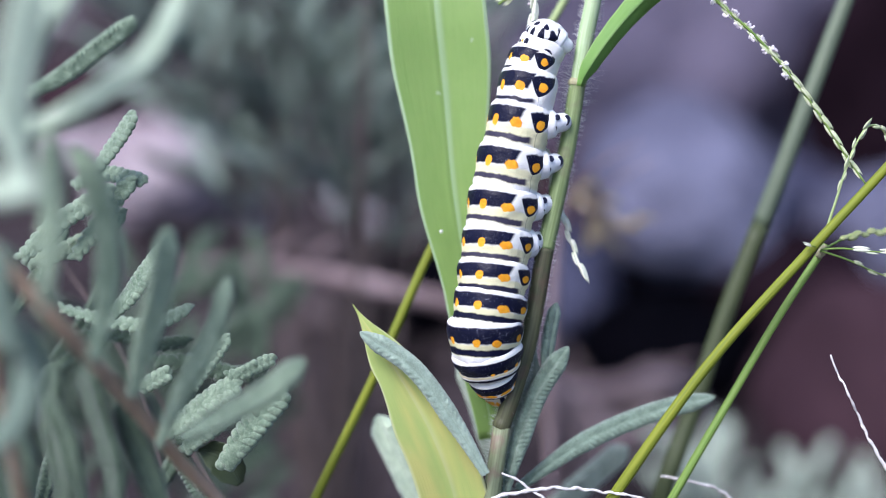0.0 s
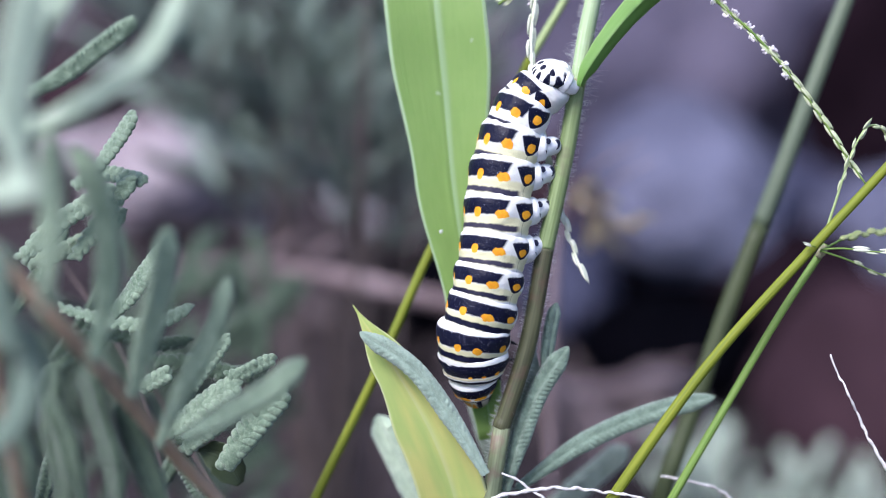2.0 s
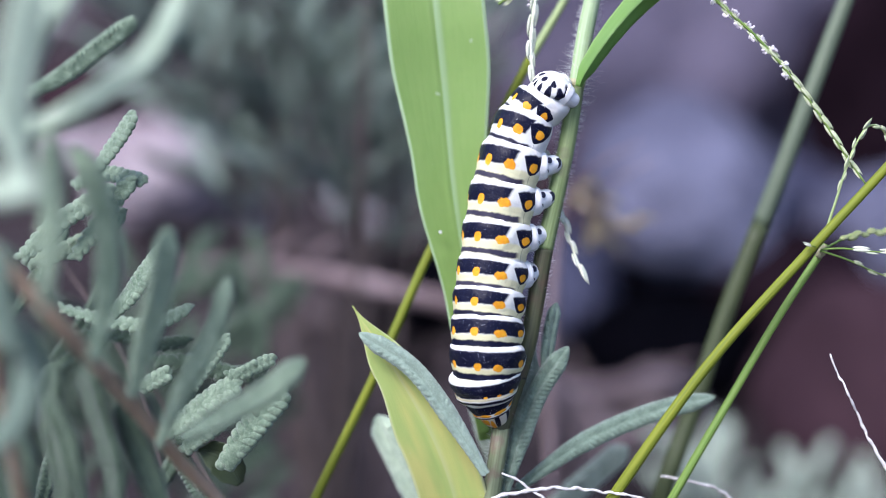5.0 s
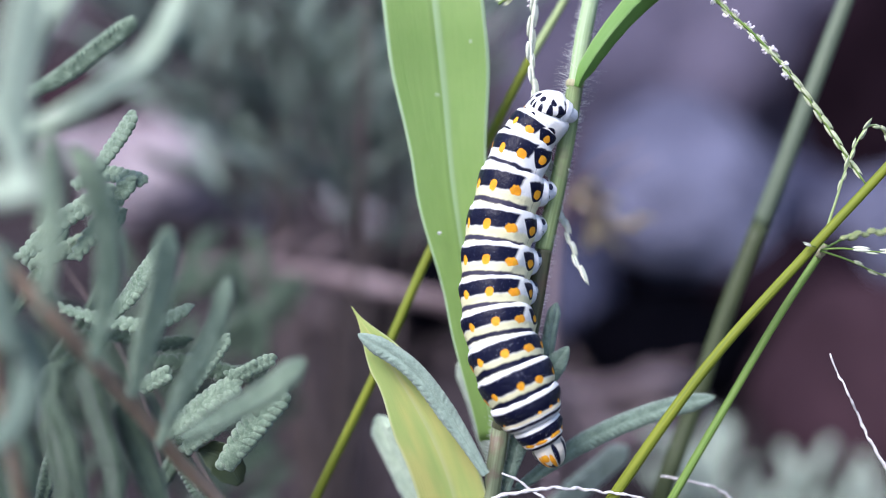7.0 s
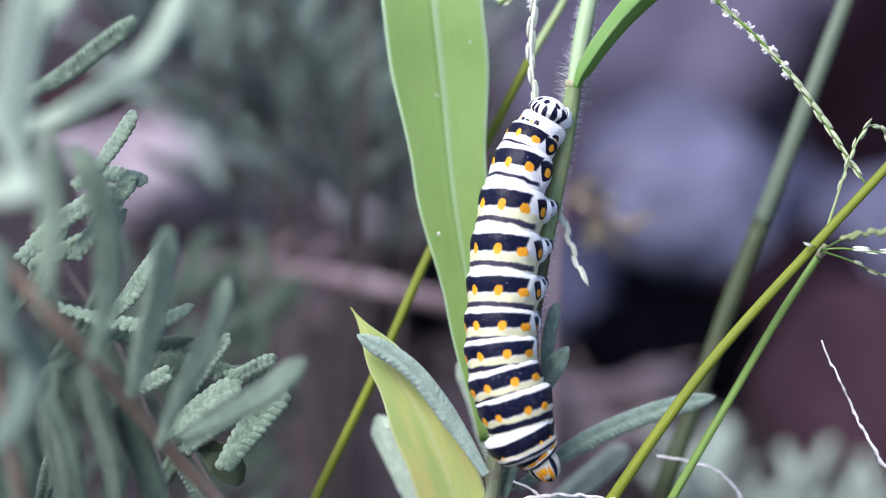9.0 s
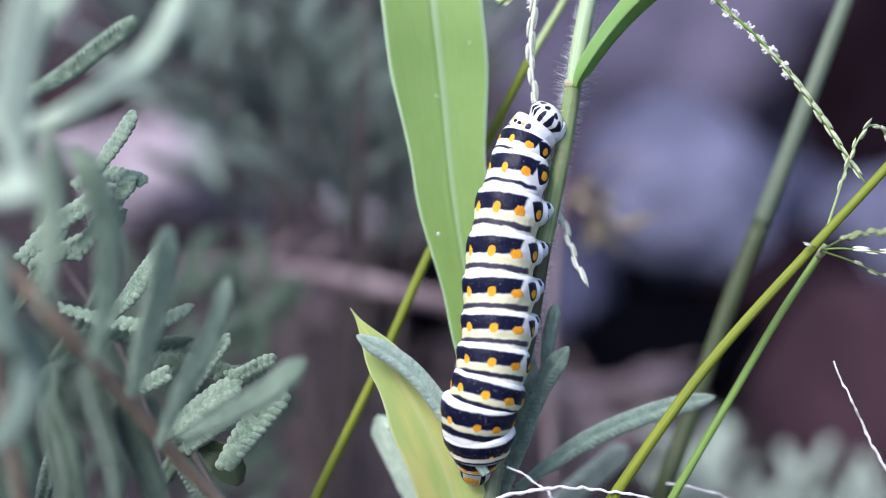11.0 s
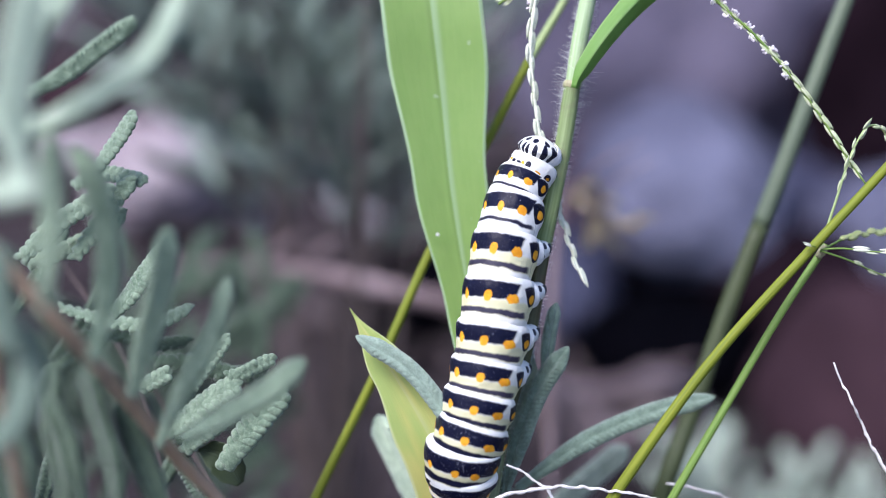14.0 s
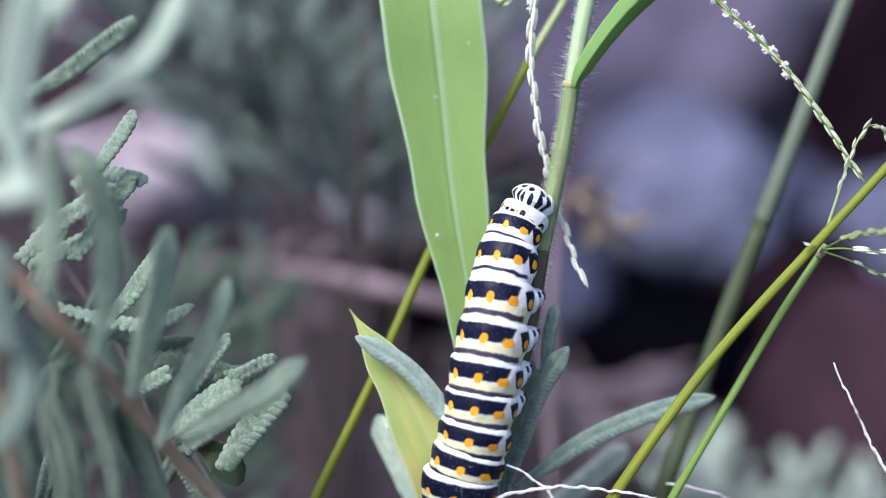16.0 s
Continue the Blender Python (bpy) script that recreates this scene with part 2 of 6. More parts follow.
M_STONE_BROWN = plain_noise("red_brown_stone", (0.029, 0.0163, 0.021), (0.053, 0.03, 0.0372), (0.016, 0.009, 0.0126), 11.0, 150.0, 1.0, 0.004, 0.03)
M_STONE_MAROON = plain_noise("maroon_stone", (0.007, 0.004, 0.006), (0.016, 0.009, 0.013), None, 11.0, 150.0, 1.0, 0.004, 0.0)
# almost no albedo: deep shade under the boulder, put into the colour
M_STONE_SHADE = plain_noise("hollow_shade_stone", (0.0012, 0.0012, 0.002), (0.0025, 0.0025, 0.004), None, 14.0, 150.0, 1.0, 0.004, 0.0)
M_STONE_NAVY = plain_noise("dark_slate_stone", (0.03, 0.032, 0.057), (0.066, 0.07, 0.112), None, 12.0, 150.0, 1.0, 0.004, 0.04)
M_BRANCH = plain_noise("dead_branch", (0.24, 0.18, 0.18), (0.36, 0.285, 0.29), (0.15, 0.1, 0.1), 40.0, 400.0, 0.9, 0.001)
M_DRY = blade_skin("withered_leaf", (0.5, 0.43, 0.28), (0.36, 0.29, 0.18), (0.5, 0.42, 0.25), (0.4, 0.3, 0.12), 0.3)
M_LEG = plain_noise("leg_black", (0.012, 0.012, 0.016), (0.03, 0.03, 0.035), None, 900.0, 3000.0, 0.4, 0.00005)


# ---- shapes ----
def thing(name, label, category, at=(0, 0, 0), group="", kind=""):
    ob = new(name)
    ob.empty_display_size = 0.005  # stays small among the stems
    ob.location = at
    return tagged(ob, label, category, group, kind)


def mesh_object(name, bm, material, parent=None, label="", local=False):
    """Links a bmesh as one smooth mesh. A part is built in the world's space, or in its parent's own space with local."""
    bmesh.ops.recalc_face_normals(bm, faces=bm.faces)
    me = bpy.data.meshes.new(name)
    bm.to_mesh(me)
    bm.free()
    for m in material if isinstance(material, (list, tuple)) else (material,):
        me.materials.append(m)
    me.polygons.foreach_set("use_smooth", [True] * len(me.polygons))
    ob = new(name, me)
    if parent is not None:
        ob.parent = parent
        if not local:
            ob.matrix_parent_inverse = Matrix.LocRotScale(parent.location, parent.rotation_euler, None).inverted()
    return tagged(ob, label) if label else ob


def part(name, bm, material, parent, label="", local=False):
    return mesh_object(name, bm, material, parent, label, local)


def spline(points, n):
    """n + 1 places on a smooth line through the points, evenly spread."""
    p = [Vector(q) for q in points]
    if len(p) == 2:
        return [p[0].lerp(p[1], i / n) for i in range(n + 1)]
    p = [p[0] * 2 - p[1], *p, p[-1] * 2 - p[-2]]  # centripetal spline: no overshoot
    fine = []
    for i in range(1, len(p) - 2):
        a, b, c, d = p[i - 1:i + 3]
        k0 = max((b - a).length, 1e-9) ** 0.5
        k1 = max((c - b).length, 1e-9) ** 0.5
        k2 = max((d - c).length, 1e-9) ** 0.5
        m1 = (c - b) + ((b - a) / k0 - (c - a) / (k0 + k1)) * k1
        m2 = (c - b) + ((d - c) / k2 - (d - b) / (k1 + k2)) * k1
        for j in range(24):
            t = j / 24
            fine.append(b + m1 * t + ((c - b) * 3 - m1 * 2 - m2) * t * t + ((b - c) * 2 + m1 + m2) * t ** 3)
    fine.append(p[-2])
    at = [0.0]
    for a, b in zip(fine, fine[1:]):
        at.append(at[-1] + (b - a).length)
    out, j = [], 0
    for i in range(n + 1):
        s = at[-1] * i / n
        while j < len(at) - 2 and at[j + 1] < s:
            j += 1
        f = (s - at[j]) / max(at[j + 1] - at[j], 1e-12)
        out.append(fine[j].lerp(fine[j + 1], min(max(f, 0), 1)))
    return out


def frames_along(line, face):
    """Tangent, side and outward normal at each place; face is the way the flat side looks."""
    out, face = [], Vector(face)
    for i, p in enumerate(line):
        t = (line[min(i + 1, len(line) - 1)] - line[max(i - 1, 0)]).normalized()
        side = t.cross(face)
        side = side.normalized() if side.length > 1e-6 else t.orthogonal().normalized()
        out.append((p, t, side, side.cross(t).normalized()))
    return out


def grid_mesh(bm, rings, uvs, closed, caps=False):
    """Joins rings of places into one skin with a UV map."""
    layer = bm.loops.layers.uv.verify()
    rows = [[bm.verts.new(p) for p in ring] for ring in rings]
    n = len(rows[0])
    for i in range(len(rows) - 1):
        for j in range(n if closed else n - 1):
            k = (j + 1) % n
            f = bm.faces.new((rows[i][j], rows[i][k], rows[i + 1][k], rows[i + 1][j]))
            for loop, (a, b) in zip(f.loops, ((i, j), (i, j + 1), (i + 1, j + 1), (i + 1, j))):
                loop[layer].uv = uvs(a, b)
    if caps and closed:
        bm.faces.new(rows[0][::-1])
        bm.faces.new(rows[-1])
    return rows


def tube(points, radii, n=40, sides=10, face=(0, -0.94, 0.34), bm=None, wobble=0.0, seed=0):
    """A tapered round stalk; radii are spread along it."""
    bm = bm or bmesh.new()
    line = spline(points, n)
    length = sum((b - a).length for a, b in zip(line, line[1:]))
    rnd = random.Random(seed)
    off = rnd.random() * 50
    rings = []
    for i, (p, t, s, o) in enumerate(frames_along(line, face)):
        f = i / n * (len(radii) - 1)
        j = min(int(f), len(radii) - 2)
        r = radii[j] + (radii[j + 1] - radii[j]) * (f - j)
        r *= 1 + wobble * noise.noise(Vector((i * 0.37 + off, 0, 0)))
        rings.append([p + s * (r * math.cos(a)) + o * (r * math.sin(a)) for a in (2 * math.pi * q / sides for q in range(sides))])
    grid_mesh(bm, rings, lambda i, j: (j / sides, i / n * length * 100), True, True)
    return bm


def lavender_leaf(points, width, teeth=14, thick=0.55, face=(0, -0.94, 0.34), bm=None, knobs=0.2, slant=0.0):
    """A narrow woolly leaf, its scalloped edges rolled under into two rows of knobs."""
    bm = bm or bmesh.new()
    n, sides = (teeth * 12, 36) if slant else (teeth * 5, 22)
    rings = []
    length = None
    line = spline(points, n)
    for i, (p, t, s, o) in enumerate(frames_along(line, face)):
        v = i / n
        w = width / 2 * min(1.0, 0.45 + 1.5 * v) * min(1.0, max(0.02, (1 - v) / 0.12)) ** 0.55
        ring = []
        for q in range(sides):
            a = 2 * math.pi * q / sides
            ca, sa = math.cos(a), math.sin(a)
            phase = teeth * v + (0.5 if ca > 0 else 0.0) - slant * abs(ca)
            knob = abs(math.sin(math.pi * phase)) ** 0.6
            edge = math.exp(-((abs(ca) - 0.68) / 0.34) ** 2)
            if slant:
                edge = 0.3 + 0.7 * edge
            x = ca * (0.9 + 0.55 * knobs * knob * abs(ca))
            groove = math.exp(-(ca / 0.22) ** 2) * (0.34 if sa > 0 else 0.15)
            y = sa * thick * (0.8 + 2.2 * knobs * knob * edge) * (1 - groove)
            ring.append(p + s * (w * x) + o * (w * y))
        rings.append(ring)
    grid_mesh(bm, rings, lambda i, j: (math.cos(2 * math.pi * j / sides), i / n), True, True)
    return bm


def lobed_leaf(points, width, teeth=14, face=(0, -0.94, 0.34)):
    """A woolly leaf seen close: two staggered rows of round lobes along a grooved midrib."""
    bm = bmesh.new()
    layer = bm.loops.layers.uv.verify()
    n = teeth * 4
    line = spline(points, n)
    pitch = sum((b - a).length for a, b in zip(line, line[1:])) / teeth
    fr = frames_along(line, face)
    grid_mesh(bm, [[p + (s * math.cos(x) + o * (0.6 * math.sin(x))) * (width * 0.36 * min(1.0, (n - i + 1) / 6, (i + 1) / 4)) for x in (2 * math.pi * q / 10 for q in range(10))] for i, (p, t, s, o) in enumerate(fr)],
              lambda i, j: (0.0, i / n), True, True)
    ball = [(math.cos(a) * math.cos(b), math.sin(a) * math.cos(b), math.sin(b)) for b in (-1.5, -0.95, -0.45, 0.0, 0.45, 0.95, 1.5) for a in (2 * math.pi * q / 12 for q in range(12))]
    for k in range(2 * teeth - 1):
        side = 1 if k % 2 else -1
        i = min(int((k * 0.5 + 0.35) / teeth * n), n)
        p, t, s, o = fr[i]
        v = i / n
        w = width * min(1.0, 0.62 + v) * min(1.0, ((1 - v) * 1.0 + 0.05) / 0.22) ** 0.5
        out = (s * side + t * 0.62).normalized()
        along = out.cross(o).normalized()
        c = p + s * (side * w * 0.23) + o * (w * 0.05)
        grow = 0.92 + 0.16 * noise.noise(Vector((k * 1.7, width * 9e3, 0)))
        vs = [bm.verts.new(c + out * (x * w * 0.34) + along * (y * pitch * 0.78 * grow * (1 + 0.12 * x)) + o * (z * w * 0.21 * grow)) for x, y, z in ball]
        for r in range(6):
            for q in range(12):
                f = bm.faces.new((vs[r * 12 + q], vs[r * 12 + (q + 1) % 12], vs[r * 12 + 12 + (q + 1) % 12], vs[r * 12 + 12 + q]))
                for loop in f.loops:
                    loop[layer].uv = (0.5, v)
        bm.faces.new(vs[:12][::-1])
        bm.faces.new(vs[-12:])
    return bm


def blade(points, widths, face=(0, -0.94, 0.34), fold=0.12, thick=0.00022, n=60, across=16, ripple=0.0, lean=0.0, bm=None):
    """A grass blade: two faces with thickness, folded along its midrib. widths are spread along it; lean turns it about its length."""
    bm = bm or bmesh.new()
    line = spline(points, n)
    length = sum((b - a).length for a, b in zip(line, line[1:]))
    rings = []
    for i, (p, t, s, o) in enumerate(frames_along(line, face)):
        f = i / n * (len(widths) - 1)
        j = min(int(f), len(widths) - 2)
        g = f - j
        g = g * g * (3 - 2 * g)
        w = (widths[j] + (widths[j + 1] - widths[j]) * g) / 2
        if lean:
            turn = Matrix.Rotation(lean, 3, t)
            s, o = turn @ s, turn @ o
        ring = []
        for side in (1, -1):
            for q in range(across + 1):
                x = (q / across * 2 - 1) * side
                h = fold * (abs(x) ** 1.3 - 0.4) * w + ripple * w * math.sin(5 * x + i * 0.16) * 0.3
                edge = thick / 2 * (1.0 - 0.7 * abs(x) ** 6) * (1 + 1.5 * math.exp(-(x / 0.06) ** 2))
                ring.append(p + s * (w * x) + o * (h + side * edge))
        rings.append(ring)
    m = across + 1

    def uvs(i, j):
        j %= 2 * m
        x = (j % m) / across * 2 - 1
        return (x if j < m else -x, i / n * length * 10)

    grid_mesh(bm, rings, uvs, True, True)
    return bm


def add_spikelet(bm, at, way, size, fat=0.3, seed=0):
    """One pointed husk of two overlapping scales."""
    way = Vector(way).normalized()
    side = way.orthogonal().normalized()
    out = way.cross(side)
    for k in (0, 1):
        rings = []
        for i in range(7):
            v = i / 6
            r = size * fat * (math.sin(math.pi * min(v * 0.95 + 0.04, 1.0)) ** 0.75) * (1.0 - 0.35 * v)
            c = Vector(at) + way * (size * (v * (1 - 0.12 * k))) + side * (size * 0.07 * (1 if k else -1))
            rings.append([c + side * (r * math.cos(a)) + out * (r * 0.75 * math.sin(a)) for a in (math.pi * q / 4 for q in range(8))])
        grid_mesh(bm, rings, lambda i, j: (j / 8, i / 6), True, True)


def stone(name, at, size, material, label, seed, rough=0.2, sink=0.0):
    """A worn boulder whose foot lies on or in the ground."""
    bm = bmesh.new()
    bmesh.ops.create_icosphere(bm, subdivisions=5, radius=1.0)
    off = Vector((seed * 7.3, seed * 3.1, seed))
    for v in bm.verts:
        d = v.co.normalized()
        h = 1 + rough * noise.noise(d * 1.6 + off) + rough * 0.45 * noise.noise(d * 4.2 + off) + rough * 0.16 * noise.noise(d * 12 + off)
        v.co = Vector((d.x * size[0] * h, d.y * size[1] * h, d.z * size[2] * h))
    low = min(v.co.z for v in bm.verts)
    ob = mesh_object(name, bm, material)
    ob.location = (at[0], at[1], -low - sink)
    return tagged(ob, label, "stone", "stones on the soil")


# ---- ground: one sheet to the horizon ----
def ground():
    bm = bmesh.new()
    radii = [0.0, *[0.03 * 1.09 ** i for i in range(90)], 120.0, 400.0, 1500.0]
    rings = []
    for r in radii[1:]:
        ring = []
        for q in range(96):
            a = 2 * math.pi * q / 96
            x, y = r * math.cos(a), 0.5 + r * math.sin(a)
            z = 0.0 if r > 30 else 0.010 * noise.noise(Vector((x * 9, y * 9, 0))) + 0.004 * noise.noise(Vector((x * 40, y * 40, 5)))
            ring.append(Vector((x, y, z - 0.006)))
        rings.append(ring)
    rows = grid_mesh(bm, rings, lambda i, j: (i, j), True)
    bm.faces.new(rows[0][::-1])
    ob = mesh_object("ground", bm, M_SOIL)
    tagged(ob, "dark violet-brown garden soil strewn with mulch", "ground", kind="structure")


ground()


def mulch():
    """Loose bark chips and grit on the soil."""
    rnd = random.Random(4)
    verts, faces = [], []
    for i in range(2600):
        x, y = rnd.uniform(-0.7, 0.7), rnd.uniform(-0.1, 1.9)
        l, w, h = rnd.uniform(0.006, 0.03), rnd.uniform(0.003, 0.009), rnd.uniform(0.001, 0.004)
        m = pose(x, y, rnd.uniform(-0.004, 0.006), rnd.uniform(-25, 25), rnd.uniform(-25, 25), rnd.uniform(0, 360))
        k = len(verts)
        for sx, sy, sz in ((-1, -0.6, -1), (1, -0.9, -1), (0.9, 0.8, -1), (-0.8, 1, -1), (-0.9, -0.6, 1), (0.7, -0.7, 1), (1, 0.5, 1), (-0.7, 0.7, 1)):
            verts.append(m @ Vector((sx * l * rnd.uniform(0.35, 0.5), sy * w * 0.5, sz * h * 0.5)))
        faces += [(k, k + 3, k + 2, k + 1), (k + 4, k + 5, k + 6, k + 7), (k, k + 1, k + 5, k + 4), (k + 1, k + 2, k + 6, k + 5), (k + 2, k + 3, k + 7, k + 6), (k + 3, k, k + 4, k + 7)]
    me = bpy.data.meshes.new("bark_mulch")
    me.from_pydata(verts, [], faces)
    me.materials.append(M_CHIP)
    tagged(new("bark_mulch", me), "loose grey-brown bark chips lying on the soil", "mulch", kind="stuff")


mulch()

# ---- stones and dead wood behind ----
# a pale boulder bridges lower ones; the hollow's darkness is painted by near-black stones
stone("boulder", (0.124, 0.475, 0.0), (0.054, 0.072, 0.046), M_STONE, "smooth lavender-grey boulder bridging darker stones", 1, 0.13, -0.015)
stone("boulder", (0.152, 0.640, 0.0), (0.118, 0.07, 0.140), M_STONE_GREY, "large purple-grey boulder behind a paler one", 6, 0.14, 0.02)
stone("boulder", (0.070, 0.490, 0.0), (0.024, 0.030, 0.046), M_STONE_BROWN, "upright dark red-brown stone between boulders", 16, 0.15, 0.006)
# the next two take dark materials to carry the shadow beside the hollow
stone("boulder", (0.060, 0.422, 0.0), (0.024, 0.034, 0.030), M_STONE_NAVY, "low stone under a boulder, slate-blue in place of its shadow", 8, 0.14, 0.006)
stone("boulder", (0.172, 0.415, 0.0), (0.040, 0.040, 0.032), M_STONE_MAROON, "low maroon stone, near black in place of slanting shade", 14, 0.14, 0.006)
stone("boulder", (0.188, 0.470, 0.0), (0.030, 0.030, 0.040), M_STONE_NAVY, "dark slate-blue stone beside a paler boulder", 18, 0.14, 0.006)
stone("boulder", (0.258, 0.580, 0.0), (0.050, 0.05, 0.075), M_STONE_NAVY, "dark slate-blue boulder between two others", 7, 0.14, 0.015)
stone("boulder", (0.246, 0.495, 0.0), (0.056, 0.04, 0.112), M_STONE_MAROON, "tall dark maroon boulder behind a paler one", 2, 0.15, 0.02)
stone("boulder", (0.218, 0.435, 0.0), (0.036, 0.03, 0.042), M_STONE, "small violet-grey boulder before a maroon one", 10, 0.14, 0.006)
stone("boulder", (0.17038, 0.28191, 0.0), (0.050, 0.06, 0.043), M_STONE_BROWN, "low red-brown rounded boulder on the soil", 3, 0.12, 0.01)
stone("boulder", (0.112, 0.520, 0.0), (0.095, 0.045, 0.042), M_STONE_SHADE, "stone at the back of a hollow, near black as its shade", 9, 0.12, 0.012)
stone("boulder", (0.106, 0.380, 0.0), (0.044, 0.034, 0.027), M_STONE_SHADE, "flat stone under a boulder, near black in place of deep shade", 4, 0.12, 0.018)
# added where the mulch only has a dark gap
stone("boulder", (-0.014, 0.425, 0.0), (0.030, 0.026, 0.026), M_STONE_SHADE, "near-black lump standing for a dark gap in the mulch", 17, 0.15, 0.006)
stone("boulder", (-0.29675, 0.86374, 0.00000), (0.05, 0.04, 0.03), M_STONE_BROWN, "dark maroon stone behind pale ones", 12, 0.15, 0.01)
# the small white ones are added as glints that blur into discs
for k, (spot, w, h) in enumerate((((-0.17600, 0.58800, 0.00000), 165, 122), ((-0.26165, 0.71963, -0.00000), 110, 60), ((-0.46698, 1.36183, 0.00000), 90, 30), ((-0.12539, 0.60918, 0.00000), 32, 22), ((-0.06946, 0.63889, 0.00000), 24, 20), ((-0.04786, 0.59231, 0.00000), 26, 22), ((-0.29959, 1.05963, -0.00000), 60, 30), ((0.10057, 1.16240, 0.00000), 190, 80))):
    stone("pebble", spot, (w * 0.00028, w * 0.00022, h * 0.00028), M_STONE_GLINT if w < 40 else M_STONE_PALE, "pale pinkish stone on the mulch; small white ones stand for glints", 20 + k, 0.2, 0.003)
for k, (spot, w, h) in enumerate((((0.05538, 0.33529, 0.00000), 95, 45), ((0.08887, 0.34586, 0.00000), 60, 36), ((0.03264, 0.41868, -0.00000), 70, 30), ((-0.06583, 0.44725, 0.00000), 80, 30), ((0.06408, 0.30581, -0.00000), 80, 30))):
    stone("pebble", spot, (w * 0.0002, w * 0.00016, h * 0.0002), M_STONE_PALE if k == 9 else M_CHIP, "grey-pink stone lying on the mulch", 40 + k, 0.2, 0.003)


def dead_branch(points, radii, seed):
    branch = thing("dead_branch", "dry pinkish-brown branch leaning over the mulch", "branch", points[-1], "dead branches")
    part("limb", tube(points, radii, 40, 10, wobble=0.25, seed=seed), M_BRANCH, branch)
    a, b = Vector(points[1]), Vector(points[2])
    for k in (0.3, 0.8):
        p = a.lerp(b, k)
        part("twig", tube([p, p + Vector((0.004, -0.003, 0.006)), p + Vector((0.011, -0.004, 0.01))], [radii[1] * 0.4, radii[1] * 0.3, radii[1] * 0.15], 12, 7, wobble=0.3, seed=seed), M_BRANCH, branch)
    return branch


dead_branch([(-0.06613, 0.13960, 0.14497), (-0.04906, 0.13595, 0.14665), (-0.02977, 0.13148, 0.14606), (-0.01101, 0.12636, 0.14369), (0.01003, 0.12618, 0.13736), (0.02405, 0.13119, 0.12186), (0.05, 0.2, 0.0)], [0.000792, 0.002244, 0.002640, 0.002112, 0.001584, 0.001320], 1)
dead_branch([(0.02740, 0.22769, 0.06539), (0.04924, 0.21033, 0.07617), (0.07432, 0.22059, 0.07510), (0.09377, 0.23893, 0.03778), (0.10702, 0.27101, -0.02026)], [0.002197, 0.002929, 0.002380], 2)
dead_branch([(0.04137, 0.21933, 0.07166), (0.05460, 0.20606, 0.06443), (0.07065, 0.20606, 0.06443), (0.09830, 0.26318, -0.01255)], [0.001831, 0.002746, 0.002197], 3)


leafy_branch = dead_branch([(0.03789, 0.08976, 0.16887), (0.03094, 0.08889, 0.17524), (0.02459, 0.08708, 0.18196), (0.02168, 0.08347, 0.17203), (0.02095, 0.07673, 0.14183), (0.03, 0.1, 0.0)], [0.000653, 0.001088, 0.000870, 0.000761, 0.000761], 4)


def dry_leaves():
    """Withered grass leaves that hang in the dead branch."""
    rnd = random.Random(8)
    for k in range(7):
        p = Vector((0.031, 0.0889, 0.1755)) + Vector((rnd.uniform(-0.004, 0.006), rnd.uniform(-0.006, 0.006), rnd.uniform(-0.007, 0.007)))
        way = Vector((rnd.uniform(-0.3, 1.0), rnd.uniform(-0.4, 0.4), rnd.uniform(-0.8, 0.6))).normalized() * rnd.uniform(0.005, 0.009)
        foot = Vector((0.03094, 0.08889, 0.17524))
        part("leaf", blade([foot, p, p + way * 0.5 + Vector((0, 0, 0.001)), p + way], [0.0003, 0.0012, 0.0017, 0.0003], fold=0.5, n=16, across=6), M_DRY, leafy_branch, "withered tan leaf")


dry_leaves()


# ---- lavender ----
FACES = [(0, -0.94, 0.34), (0.5, -0.8, 0.34), (-0.5, -0.8, 0.34), (0.2, -0.6, 0.75), (-0.2, -0.9, 0.1)]


def lavender_plant(label, base, twigs, leaves, slant=0.0):
    """A sprawling lavender: woody twigs and one mesh for each leaf. A negative count of teeth makes the lobed kind."""
    plant = thing("lavender_plant", label, "lavender", base)
    for pts, radii in twigs:
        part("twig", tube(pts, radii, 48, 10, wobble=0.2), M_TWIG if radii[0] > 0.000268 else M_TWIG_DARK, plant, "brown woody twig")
    lines = [spline(pts, 60) for pts, radii in twigs]
    made = []
    for k, (pts, width, teeth, material) in enumerate(leaves):
        near = teeth < 0
        shape = lobed_leaf(pts, width, -teeth, FACES[k % 5]) if near else lavender_leaf(pts, width, teeth, face=FACES[k % 5], slant=slant, knobs=0.13 if slant else 0.2)
        # a thin footstalk back to the nearest twig
        foot = Vector(pts[0])
        joint = min((p for line in lines for p in line), key=lambda p: (p - foot).length)
        start = foot + (Vector(pts[1]) - foot) * 0.1
        if (joint - foot).length < 0.006030:
            tube([start, foot, foot.lerp(joint, 0.5) + Vector((0, 0.0004, -0.0004)), joint], [width * 0.06, width * 0.06, 0.000107, 0.000134], 12, 6, bm=shape)
        made.append(part("leaf", shape, material, plant))
    return plant, made


